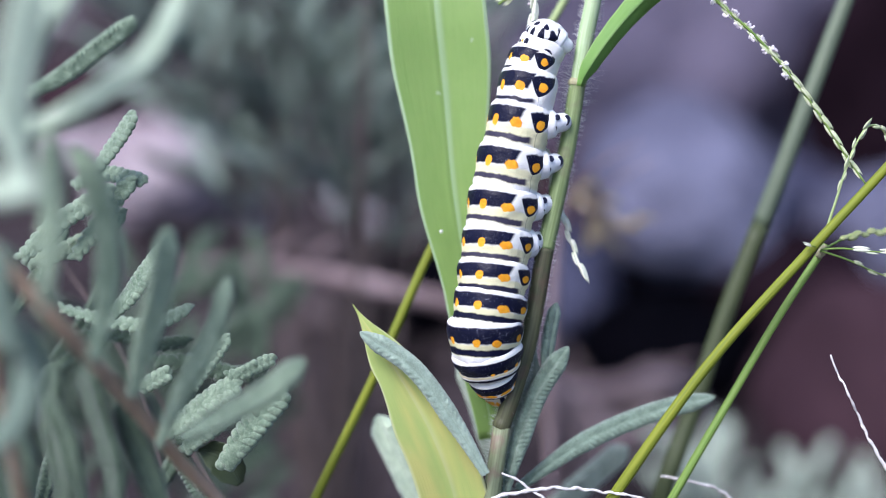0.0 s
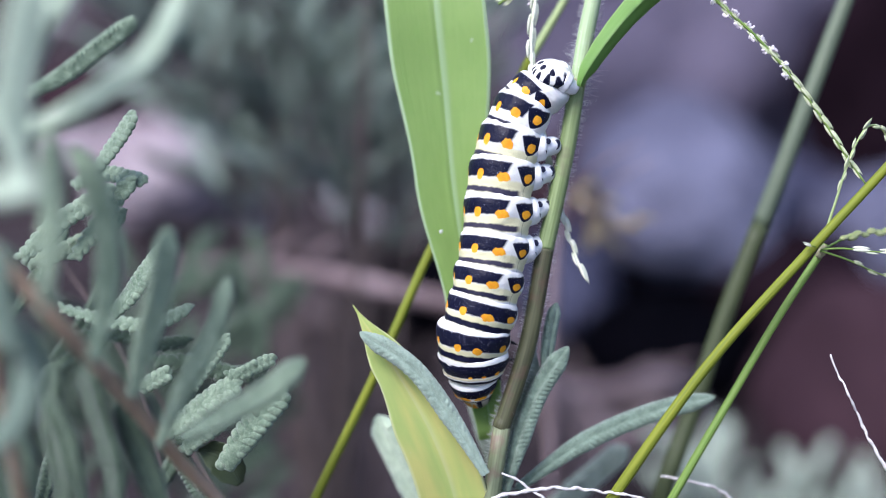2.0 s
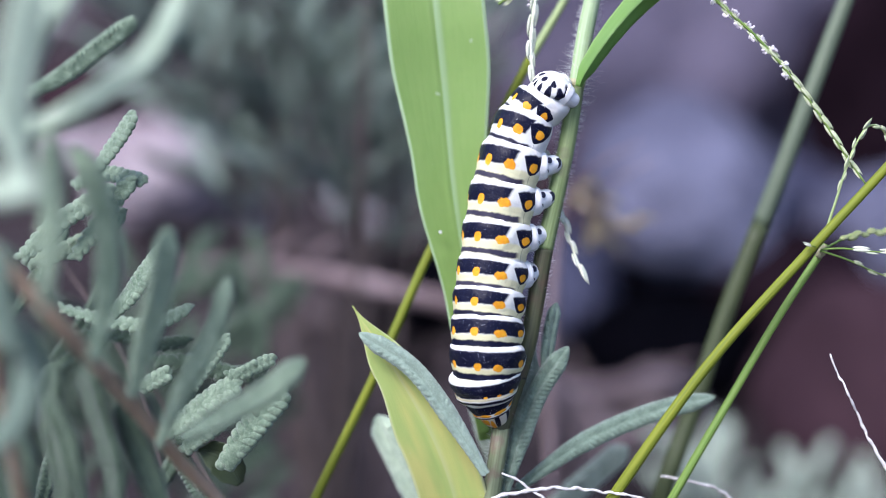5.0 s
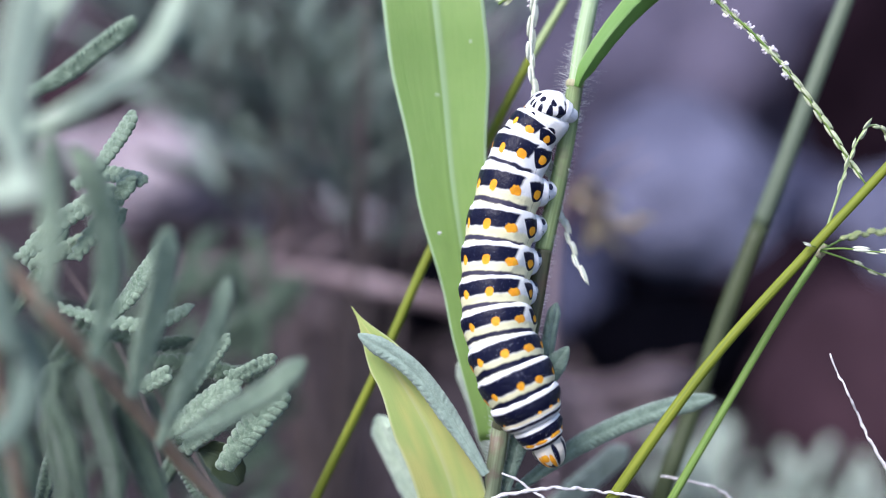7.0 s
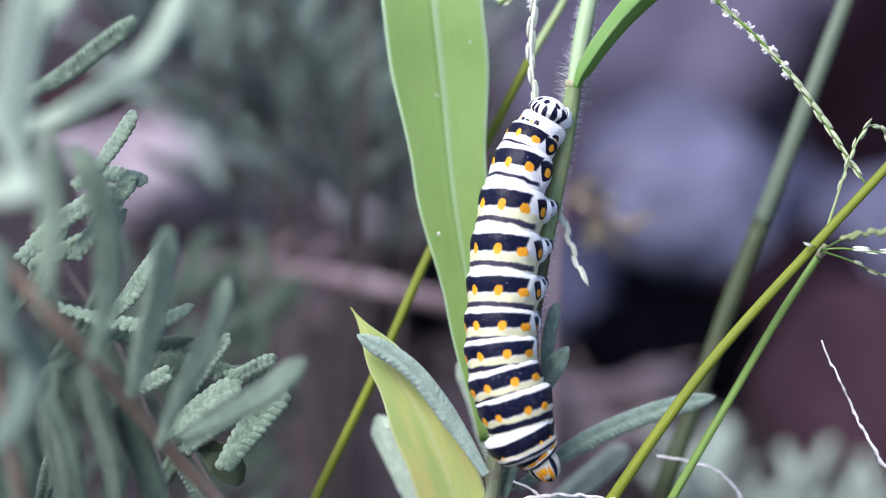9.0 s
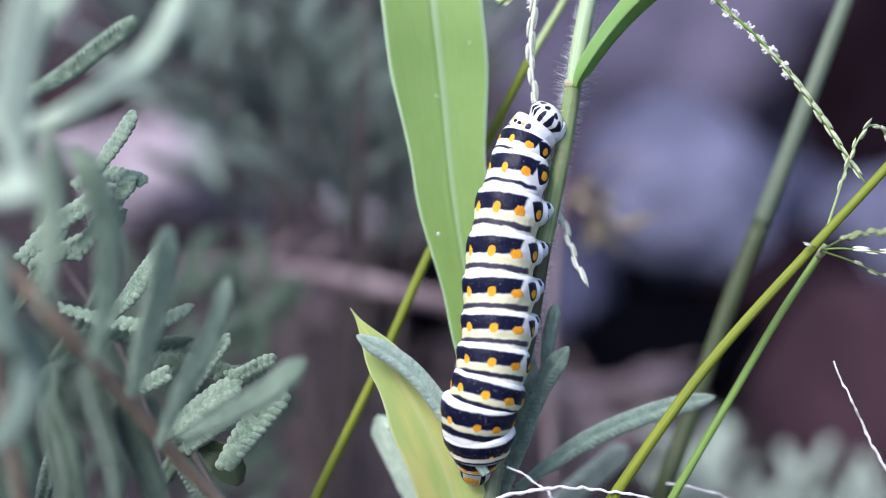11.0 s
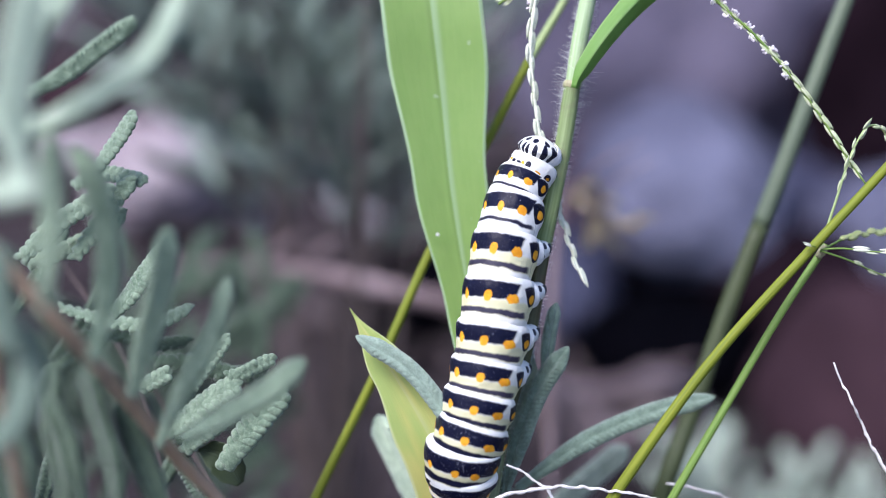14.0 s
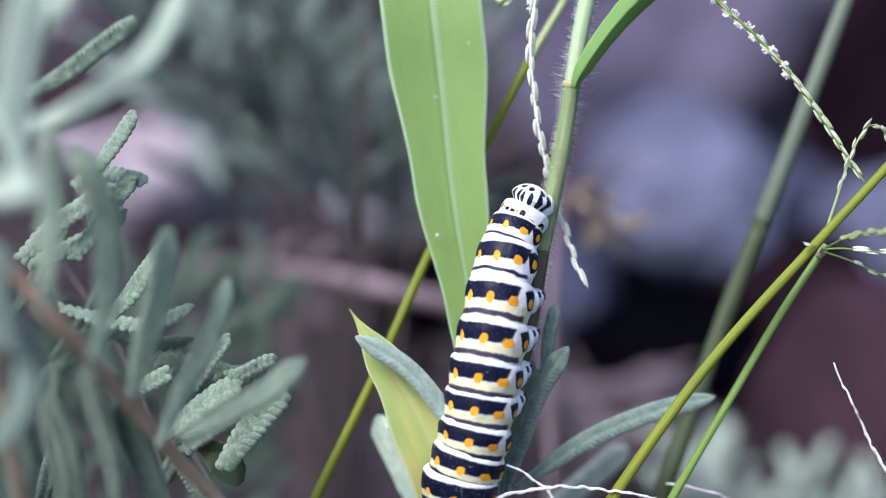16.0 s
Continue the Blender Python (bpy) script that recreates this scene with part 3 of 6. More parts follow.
lavender, lavender_leaves = lavender_plant("grey-green woolly lavender with scalloped leaves, on woody twigs", (-0.05, -0.01, 0.0), [
    ([(-0.04444, -0.03077, 0.21721), (-0.03934, -0.03207, 0.20954), (-0.03570, -0.03228, 0.20458), (-0.03150, -0.02750, 0.19461), (-0.02683, -0.02384, 0.18421), (-0.02323, -0.02265, 0.17869), (-0.01769, -0.01625, 0.15536), (-0.012, 0.02, 0.0)], [0.000804, 0.000737, 0.000670, 0.000737, 0.000938, 0.001206]),
    ([(-0.05657, 0.02365, 0.19480), (-0.05189, 0.02151, 0.18893), (-0.04642, 0.01884, 0.18158), (-0.04074, 0.01204, 0.17459), (-0.03602, 0.00335, 0.16243), (-0.03, 0.03, 0.0)], [0.000201, 0.000268, 0.000402, 0.000804]),
    ([(-0.04479, -0.02127, 0.22926), (-0.04373, -0.02563, 0.21729), (-0.03871, -0.04077, 0.20669), (-0.03876, -0.03749, 0.18180), (-0.05, -0.03, 0.0)], [0.000536, 0.000670, 0.000804, 0.000938]),
    ([(-0.04074, 0.01360, 0.17889), (-0.03768, 0.01151, 0.17316), (-0.03346, 0.00766, 0.16842), (-0.02822, 0.00111, 0.16213), (-0.02, 0.03, 0.0)], [0.000201, 0.000268, 0.000402, 0.000670]),
], [
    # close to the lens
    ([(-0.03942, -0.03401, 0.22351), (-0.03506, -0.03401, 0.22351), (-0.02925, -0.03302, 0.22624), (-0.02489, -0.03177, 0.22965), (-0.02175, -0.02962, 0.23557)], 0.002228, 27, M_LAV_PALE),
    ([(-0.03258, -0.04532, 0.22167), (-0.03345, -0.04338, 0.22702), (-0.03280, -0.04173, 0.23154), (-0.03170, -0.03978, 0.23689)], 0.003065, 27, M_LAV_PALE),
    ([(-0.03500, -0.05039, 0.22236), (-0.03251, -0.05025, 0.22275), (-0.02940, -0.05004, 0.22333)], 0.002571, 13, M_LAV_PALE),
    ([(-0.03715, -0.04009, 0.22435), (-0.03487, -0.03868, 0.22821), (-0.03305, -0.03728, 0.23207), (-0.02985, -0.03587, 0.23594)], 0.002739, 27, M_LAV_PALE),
    ([(-0.03390, -0.03978, 0.20941), (-0.03351, -0.03797, 0.21438), (-0.03332, -0.03632, 0.21891), (-0.03366, -0.03476, 0.22321)], 0.002311, 29, M_LAV),
    ([(-0.03107, -0.03743, 0.20299), (-0.03020, -0.03408, 0.20813), (-0.03020, -0.03234, 0.21291), (-0.03147, -0.03060, 0.21768), (-0.03351, -0.02952, 0.22065)], 0.002637, 32, M_LAV),
    ([(-0.02975, -0.03074, 0.19625), (-0.02829, -0.02870, 0.20185), (-0.02704, -0.02703, 0.20644), (-0.02633, -0.02518, 0.21153)], 0.002709, 29, M_LAV),
    ([(-0.02834, -0.02851, 0.18949), (-0.02581, -0.02659, 0.19478), (-0.02283, -0.02467, 0.20006), (-0.02131, -0.02274, 0.20535)], 0.002474, 29, M_LAV),
    ([(-0.02547, -0.03080, 0.19170), (-0.02108, -0.03004, 0.19376), (-0.01723, -0.02929, 0.19583), (-0.01339, -0.02821, 0.19882)], 0.002525, 29, M_LAV),
    ([(-0.03914, -0.04562, 0.19745), (-0.03582, -0.04432, 0.20102), (-0.03477, -0.04286, 0.20504), (-0.03629, -0.04140, 0.20905)], 0.002660, 24, M_LAV_MID),
    ([(-0.03523, -0.04511, 0.20764), (-0.03661, -0.04353, 0.21197), (-0.03661, -0.04211, 0.21587)], 0.002767, 21, M_LAV_MID),
    # about as far as the caterpillar
    ([(-0.05329, 0.01707, 0.21474), (-0.04860, 0.01788, 0.21697), (-0.04355, 0.01919, 0.22056), (-0.03901, 0.02037, 0.22382)], 0.002412, -24, M_LAV),
    ([(-0.04176, 0.00396, 0.20796), (-0.03906, 0.00523, 0.21145), (-0.03771, 0.00592, 0.21335), (-0.03670, 0.00659, 0.21519)], 0.002144, -11, M_LAV),
    ([(-0.04503, 0.00637, 0.20581), (-0.04159, 0.00689, 0.20724), (-0.03780, 0.00666, 0.20659), (-0.03594, 0.00656, 0.20633)], 0.002278, -12, M_LAV),
    ([(-0.04473, 0.00237, 0.19775), (-0.04131, 0.00401, 0.20225), (-0.03892, 0.00518, 0.20547), (-0.03686, 0.00584, 0.20726)], 0.002010, -11, M_LAV),
    ([(-0.05053, 0.00050, 0.19845), (-0.04615, 0.00193, 0.20238), (-0.04277, 0.00269, 0.20448), (-0.03906, 0.00350, 0.20669)], 0.002278, -14, M_LAV),
    ([(-0.05123, 0.00401, 0.19640), (-0.04603, 0.00472, 0.19836), (-0.04222, 0.00539, 0.20018), (-0.03875, 0.00638, 0.20291)], 0.002010, -14, M_LAV),
    ([(-0.03946, -0.00273, 0.19251), (-0.03725, -0.00199, 0.19452), (-0.03497, -0.00089, 0.19754), (-0.03243, 0.00025, 0.20069)], 0.002546, -14, M_LAV),
    ([(-0.04707, 0.00223, 0.19152), (-0.04048, 0.00164, 0.18989), (-0.03563, 0.00152, 0.18956), (-0.03043, 0.00235, 0.19184)], 0.001742, -16, M_LAV),
    ([(-0.02975, -0.00571, 0.18432), (-0.02774, -0.00467, 0.18716), (-0.02640, -0.00406, 0.18886), (-0.02526, -0.00341, 0.19062)], 0.001474, -10, M_LAV),
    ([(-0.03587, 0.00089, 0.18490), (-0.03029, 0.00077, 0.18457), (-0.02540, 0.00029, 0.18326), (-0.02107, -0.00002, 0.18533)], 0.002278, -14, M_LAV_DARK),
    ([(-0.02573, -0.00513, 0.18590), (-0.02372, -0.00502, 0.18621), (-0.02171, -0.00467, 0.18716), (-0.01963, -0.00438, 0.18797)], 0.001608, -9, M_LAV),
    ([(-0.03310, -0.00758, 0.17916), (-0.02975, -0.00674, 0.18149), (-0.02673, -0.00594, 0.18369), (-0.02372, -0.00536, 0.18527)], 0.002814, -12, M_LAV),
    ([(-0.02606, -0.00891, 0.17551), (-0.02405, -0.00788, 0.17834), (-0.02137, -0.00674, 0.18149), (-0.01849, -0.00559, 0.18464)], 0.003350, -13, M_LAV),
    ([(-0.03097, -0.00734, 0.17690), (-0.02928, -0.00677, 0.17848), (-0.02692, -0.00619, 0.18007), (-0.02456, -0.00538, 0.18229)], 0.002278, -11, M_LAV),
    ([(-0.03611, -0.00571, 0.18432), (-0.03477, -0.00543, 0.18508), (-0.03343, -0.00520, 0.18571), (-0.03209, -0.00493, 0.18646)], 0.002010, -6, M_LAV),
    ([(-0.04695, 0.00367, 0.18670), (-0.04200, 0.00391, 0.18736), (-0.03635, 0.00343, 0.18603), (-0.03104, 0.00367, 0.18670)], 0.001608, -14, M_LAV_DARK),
    # shaded ones below, their shade painted in with the dark leaf colour
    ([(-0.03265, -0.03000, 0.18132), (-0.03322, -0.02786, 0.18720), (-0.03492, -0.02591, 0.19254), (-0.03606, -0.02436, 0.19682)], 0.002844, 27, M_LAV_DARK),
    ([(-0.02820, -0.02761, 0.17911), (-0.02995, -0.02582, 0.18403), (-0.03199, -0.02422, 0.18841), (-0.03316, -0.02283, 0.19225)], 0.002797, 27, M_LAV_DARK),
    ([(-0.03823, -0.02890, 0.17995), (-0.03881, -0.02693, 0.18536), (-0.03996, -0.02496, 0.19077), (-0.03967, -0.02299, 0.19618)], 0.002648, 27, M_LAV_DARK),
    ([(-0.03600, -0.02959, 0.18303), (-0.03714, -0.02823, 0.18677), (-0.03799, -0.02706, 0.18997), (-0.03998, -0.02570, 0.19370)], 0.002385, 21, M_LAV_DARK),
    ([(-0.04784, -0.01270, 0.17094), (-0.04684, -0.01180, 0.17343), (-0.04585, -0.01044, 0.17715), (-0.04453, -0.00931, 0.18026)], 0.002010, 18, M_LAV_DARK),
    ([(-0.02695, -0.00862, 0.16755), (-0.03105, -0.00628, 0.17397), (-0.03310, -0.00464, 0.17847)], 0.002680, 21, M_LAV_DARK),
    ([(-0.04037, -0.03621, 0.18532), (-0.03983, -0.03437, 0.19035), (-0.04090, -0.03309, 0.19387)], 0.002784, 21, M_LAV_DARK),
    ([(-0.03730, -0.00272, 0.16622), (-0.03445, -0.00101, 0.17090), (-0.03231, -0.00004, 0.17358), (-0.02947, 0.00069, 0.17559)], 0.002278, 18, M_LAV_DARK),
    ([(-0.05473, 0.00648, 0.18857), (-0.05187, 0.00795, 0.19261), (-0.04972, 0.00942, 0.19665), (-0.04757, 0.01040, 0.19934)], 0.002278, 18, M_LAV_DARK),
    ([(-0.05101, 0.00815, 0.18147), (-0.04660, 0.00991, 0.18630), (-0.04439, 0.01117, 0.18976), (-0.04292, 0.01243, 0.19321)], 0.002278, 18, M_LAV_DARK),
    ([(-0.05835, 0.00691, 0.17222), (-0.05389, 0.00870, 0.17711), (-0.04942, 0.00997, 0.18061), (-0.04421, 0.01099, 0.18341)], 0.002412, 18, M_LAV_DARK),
])

sprig, sprig_leaves = lavender_plant("grey-green lavender sprig growing through the grass", (0.006, 0.012, 0.0), [
    ([(0.00856, 0.00150, 0.18072), (0.00750, -0.00237, 0.17009), (0.00759, -0.00430, 0.15895), (0.006, 0.02, 0.0)], [0.000335, 0.000536, 0.000670, 0.000938]),
], [
    ([(0.00499, -0.01177, 0.17643), (0.00139, -0.00886, 0.18150), (-0.00359, -0.00570, 0.18727), (-0.00985, -0.00337, 0.19074)], 0.002412, 26, M_LAV_BLUE),
    # the next three stand in shade, given by their dimmer colour
    ([(0.01262, -0.00097, 0.18272), (0.01276, 0.00022, 0.18598), (0.01324, 0.00140, 0.18924), (0.01393, 0.00245, 0.19210)], 0.002010, 18, M_LAV_MID),
    ([(0.00730, -0.00658, 0.17023), (0.00936, -0.00422, 0.17670), (0.01177, -0.00211, 0.18252), (0.01518, -0.00123, 0.18786)], 0.002814, 32, M_LAV_MID),
    ([(0.00920, -0.00361, 0.16962), (0.01728, -0.00169, 0.17490), (0.02588, 0.00048, 0.17793), (0.03431, 0.00210, 0.17946)], 0.002680, 37, M_LAV_MID),
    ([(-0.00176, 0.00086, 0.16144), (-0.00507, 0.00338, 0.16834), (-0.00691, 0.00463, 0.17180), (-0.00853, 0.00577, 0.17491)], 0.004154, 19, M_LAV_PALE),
    ([(0.00706, 0.00287, 0.16696), (0.00529, 0.00514, 0.17318), (0.00397, 0.00664, 0.17732), (0.00206, 0.00815, 0.18147)], 0.002546, 24, M_LAV_TUFT),
    ([(0.01408, 0.01348, 0.15517), (0.02048, 0.01512, 0.15968), (0.02608, 0.01676, 0.16419)], 0.004020, 21, M_LAV_TUFT),
], 1.1)


def shrub(label, name, at, spread, count, size, material, seed, low=0.25, slim=0.2):
    """A soft lavender bush further off: twigs from one root and a crown of many leaves."""
    rnd = random.Random(seed)
    ob = thing(name, label, "lavender", at, "lavender bushes")
    crown = bmesh.new()
    twigs = bmesh.new()
    for i in range(count):
        a, h = rnd.uniform(0, 2 * math.pi), rnd.uniform(low, 1.0)
        r = rnd.uniform(0.15, 1.0) ** 0.6
        top = Vector((at[0] + math.cos(a) * spread[0] * r, at[1] + math.sin(a) * spread[1] * r, h * spread[2]))
        mid = Vector((at[0], at[1], 0)).lerp(top, 0.5) + Vector((0, 0, 0.02))
        if i % 3 == 0:
            tube([at, mid, top], [0.0014, 0.0011, 0.0005], 10, 5, bm=twigs)
        out = Vector((math.cos(a) * 0.5, math.sin(a) * 0.5, 0.8))
        for j in range(5):
            b = rnd.uniform(0, 2 * math.pi)
            way = (out + Vector((math.cos(b), math.sin(b), rnd.uniform(-0.3, 0.6))) * 0.8).normalized()
            l = size * rnd.uniform(0.6, 1.2)
            q = top + Vector((rnd.gauss(0, 1), rnd.gauss(0, 1), rnd.gauss(0, 1))) * size * 0.25
            lavender_leaf([q, q + way * l * 0.5 + Vector((0, 0, l * 0.05)), q + way * l], size * slim, 3, bm=crown)
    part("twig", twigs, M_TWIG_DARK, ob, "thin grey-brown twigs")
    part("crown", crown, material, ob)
    return ob


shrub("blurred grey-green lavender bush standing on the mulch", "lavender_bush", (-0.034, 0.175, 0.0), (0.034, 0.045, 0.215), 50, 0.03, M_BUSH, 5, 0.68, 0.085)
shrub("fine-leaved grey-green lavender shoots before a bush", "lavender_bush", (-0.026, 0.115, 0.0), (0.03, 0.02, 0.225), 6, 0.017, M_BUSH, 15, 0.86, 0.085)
shrub("low pale grey-green lavender tuft on the mulch", "lavender_bush", (0.095, 0.16, 0.0), (0.034, 0.018, 0.062), 10, 0.019, M_LAV_TUFT, 6, 0.72)
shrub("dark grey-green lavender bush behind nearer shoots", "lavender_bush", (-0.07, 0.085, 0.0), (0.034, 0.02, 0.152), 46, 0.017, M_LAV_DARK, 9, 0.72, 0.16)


leaf_old = blade([(-0.02935, -0.00637, 0.17666), (-0.02663, -0.00669, 0.17576), (-0.02440, -0.00733, 0.17256)], [0.000536, 0.003350, 0.004154, 0.003618, 0.001206], fold=0.5, n=40, across=14)
part("leaf", leaf_old, M_LEAF_OLD, lavender, "dark green smooth rounded leaf")


# ---- the grass plant that carries the caterpillar ----
grass_plant = thing("grass_plant", "bright green hairy-stemmed grass with a broad blade", "grass", (0.00451, -0.01026, 0.16305))


def blob_at(at, r):
    bm = bmesh.new()
    bmesh.ops.create_icosphere(bm, subdivisions=3, radius=r, matrix=Matrix.Translation(at))
    return bm


STEM_LINE = [(0.01990, 0.01641, 0.23631), (0.01847, 0.01360, 0.22860), (0.01641, 0.00967, 0.21780), (0.01505, 0.00705, 0.21061), (0.01238, 0.00284, 0.19904), (0.01026, -0.00113, 0.18811), (0.00718, -0.00441, 0.17912), (0.00561, -0.00768, 0.17012), (0.00451, -0.01026, 0.16305), (0.0, 0.014, 0.0)]
part("stem", tube([(0.01990, 0.01641, 0.23631), (0.01847, 0.01360, 0.22860), (0.01723, 0.01150, 0.22282), (0.01641, 0.00967, 0.21780)], [0.000871, 0.000938, 0.001005, 0.001005], 50, 16), M_STEM_PALE, grass_plant, "pale green upper stem")
part("stem", tube([(0.01628, 0.00967, 0.21780), (0.01505, 0.00705, 0.21061), (0.01375, 0.00495, 0.20482), (0.01238, 0.00284, 0.19904)], [0.001005, 0.001038, 0.001038, 0.001072], 60, 16), M_STEM, grass_plant, "green hairy stem")
part("stem", tube([(0.01238, 0.00284, 0.19904), (0.01026, -0.00113, 0.18811), (0.00725, -0.00441, 0.17912)], [0.001072, 0.001072, 0.001072], 60, 16), M_STEM_SHADED, grass_plant, "olive green hairy stem, colour darkened for shade")
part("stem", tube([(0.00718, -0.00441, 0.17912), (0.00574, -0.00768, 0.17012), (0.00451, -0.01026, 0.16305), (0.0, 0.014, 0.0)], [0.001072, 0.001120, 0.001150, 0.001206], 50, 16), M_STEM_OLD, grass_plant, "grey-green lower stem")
part("node", tube([(0.01634, 0.00982, 0.21820), (0.01624, 0.00969, 0.21785), (0.01612, 0.00954, 0.21745)], [0.001010, 0.001130, 0.001045], 10, 16), M_NODE, grass_plant, "tan swollen stem joint")
part("node", tube([(0.00739, -0.00422, 0.17963), (0.00718, -0.00441, 0.17912), (0.00698, -0.00460, 0.17860)], [0.001060, 0.001140, 0.001080], 10, 16), M_STEM_SHADED, grass_plant, "brown swollen stem joint")
broad_blade = part("blade", blade([(0.00616, -0.00189, 0.17580), (0.00513, 0.00060, 0.18117), (0.00325, 0.00561, 0.19201), (0.00122, 0.01020, 0.20464), (0.00012, 0.01431, 0.21594), (-0.00120, 0.01867, 0.22790), (-0.00232, 0.02719, 0.23961), (-0.00154, 0.05202, 0.25522), (-0.00109, 0.08007, 0.26795)],
                    [0.003484, 0.006028, 0.009238, 0.012556, 0.012866, 0.013000, 0.013132, 0.008710, 0.000268], fold=0.2, n=110, across=22), M_BLADE, grass_plant, "broad bright green blade with a pale midrib")
part("blade", blade([(0.00262, -0.00941, 0.16246), (0.00150, -0.00768, 0.17012), (-0.00109, -0.00600, 0.17768), (-0.00557, -0.00321, 0.18534), (-0.01087, 0.00050, 0.19261)],
                    [0.006700, 0.008174, 0.007906, 0.004824, 0.000134], fold=0.3, n=80, across=18), M_BLADE_YELLOW, grass_plant, "short yellowing blade with a sharp tip")
part("blade", blade([(0.01637, 0.00739, 0.21796), (0.01663, 0.00759, 0.21880), (0.01783, 0.00818, 0.22072), (0.02012, 0.00928, 0.22376), (0.02361, 0.01102, 0.22736), (0.02787, 0.01125, 0.23091), (0.03367, 0.01114, 0.23354)],
                    [0.000900, 0.002100, 0.002450, 0.002700, 0.003000, 0.003182, 0.003216, 0.002680, 0.001742], fold=-0.7, lean=0.15, n=60), M_SHEATH, grass_plant, "green blade folded where it leaves the stem")

part("blade", blade([(0.00823, -0.00293, 0.17441), (0.00963, -0.00102, 0.17965), (0.01075, 0.00041, 0.18359), (0.01152, 0.00252, 0.18645)], [0.001372, 0.003446, 0.003212, 0.000201], fold=0.4, n=30), M_LAV_TUFT, grass_plant, "short green blade behind the stem")

part("speck", blob_at((-0.00021, 0.00694, 0.19978), 0.000235), M_HAIR, grass_plant, "tiny white speck")


def hairs():
    """Fine white hairs standing off the stem, longest at its joint."""
    rnd = random.Random(11)
    bm = bmesh.new()
    line = spline(STEM_LINE[:9], 300)
    fr = frames_along(line, (0, -0.94, 0.34))
    for i in range(2000):
        k = rnd.randrange(8, 292)
        p, t, s, o = fr[k]
        a = rnd.choice((rnd.gauss(-0.25, 0.4), rnd.gauss(math.pi + 0.25, 0.4)))
        out = s * math.cos(a) + o * math.sin(a)
        near = math.exp(-((k - 72) / 14) ** 2)
        l = rnd.uniform(0.0004, 0.0010) * (1 + 2.2 * near * rnd.random())
        way = (out + t * rnd.uniform(-0.5, 0.35)).normalized()
        q = p + out * 0.000972
        side = way.orthogonal().normalized() * 0.000023
        third = way.cross(side).normalized() * 0.000023
        tip = bm.verts.new(q + way * l)
        base = [bm.verts.new(q + side), bm.verts.new(q - side * 0.5 + third), bm.verts.new(q - side * 0.5 - third)]
        for u, v in ((0, 1), (1, 2), (2, 0)):
            bm.faces.new((base[u], base[v], tip))
    part("hairs", bm, M_HAIR, grass_plant, "fine white hairs")


hairs()


# ---- other grass stalks and flowering spikes ----
def grass_stalk(points, radii, material, label, joints=()):
    ob = thing("grass_stalk", label, "grass", points[-1], "bare grass stalks")
    part("stalk", tube(points, radii, 90, 12), material, ob)
    for a, b, r in joints:
        mid = (Vector(a) + Vector(b)) / 2
        part("node", tube([a, mid, b], [r * 0.85, r * 1.2, r * 0.85], 8, 12), M_NODE, ob, "tan swollen joint")
    return ob


slender = grass_stalk([(0.01132, 0.02163, 0.21849), (0.00617, 0.01821, 0.20909), (-0.00139, 0.01229, 0.19576), (-0.00900, 0.00554, 0.18014), (-0.01662, 0.00013, 0.16528), (-0.02161, -0.00215, 0.15315), (-0.03, 0.03, 0.0)],
                      [0.000570, 0.000603, 0.000603, 0.000603, 0.000603, 0.000670, 0.000670], M_STALK, "slender yellow-green grass stalk rising from the soil")
part("upper_stalk", tube([(0.02054, 0.02932, 0.23376), (0.01612, 0.02538, 0.22587), (0.01132, 0.02163, 0.21849)], [0.000402, 0.000503, 0.000570], 30, 12), M_STALK_PALE, slender, "pale green upper stalk")
grass_stalk([(0.05735, 0.00518, 0.21423), (0.05253, 0.00328, 0.20900), (0.04395, 0.00011, 0.20031), (0.03122, -0.00479, 0.18684), (0.02017, -0.01006, 0.17236), (0.01487, -0.00964, 0.16182), (0.01, 0.02, 0.0)],
            [0.000536, 0.000637, 0.000737, 0.000704, 0.000704, 0.000737, 0.000737], M_STALK, "stout yellow-green grass stalk rising from the soil")
grass_stalk([(0.04637, 0.00298, 0.19942), (0.04555, 0.00256, 0.19827), (0.04076, 0.00008, 0.19145), (0.03461, -0.00347, 0.18169), (0.02743, -0.00768, 0.17012), (0.02329, -0.00879, 0.16122), (0.02, 0.025, 0.0)],
            [0.000469, 0.000536, 0.000536, 0.000536, 0.000536, 0.000536], M_STALK_GREEN, "thin green grass stalk rising from the soil", [((0.04606, 0.00200, 0.19964), (0.04504, 0.00153, 0.19836), 0.000469)])
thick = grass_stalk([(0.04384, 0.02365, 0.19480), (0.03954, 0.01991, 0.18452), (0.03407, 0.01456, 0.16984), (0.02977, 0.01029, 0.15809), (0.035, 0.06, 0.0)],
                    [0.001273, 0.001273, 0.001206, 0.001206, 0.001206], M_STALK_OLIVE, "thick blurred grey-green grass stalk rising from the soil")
part("upper_stalk", tube([(0.05908, 0.03728, 0.23225), (0.05556, 0.03421, 0.22381), (0.04657, 0.02605, 0.20141), (0.04384, 0.02365, 0.19480)], [0.000938, 0.001139, 0.001206, 0.001273], 30, 12), M_STALK_GREY, thick, "grey-green upper stalk")


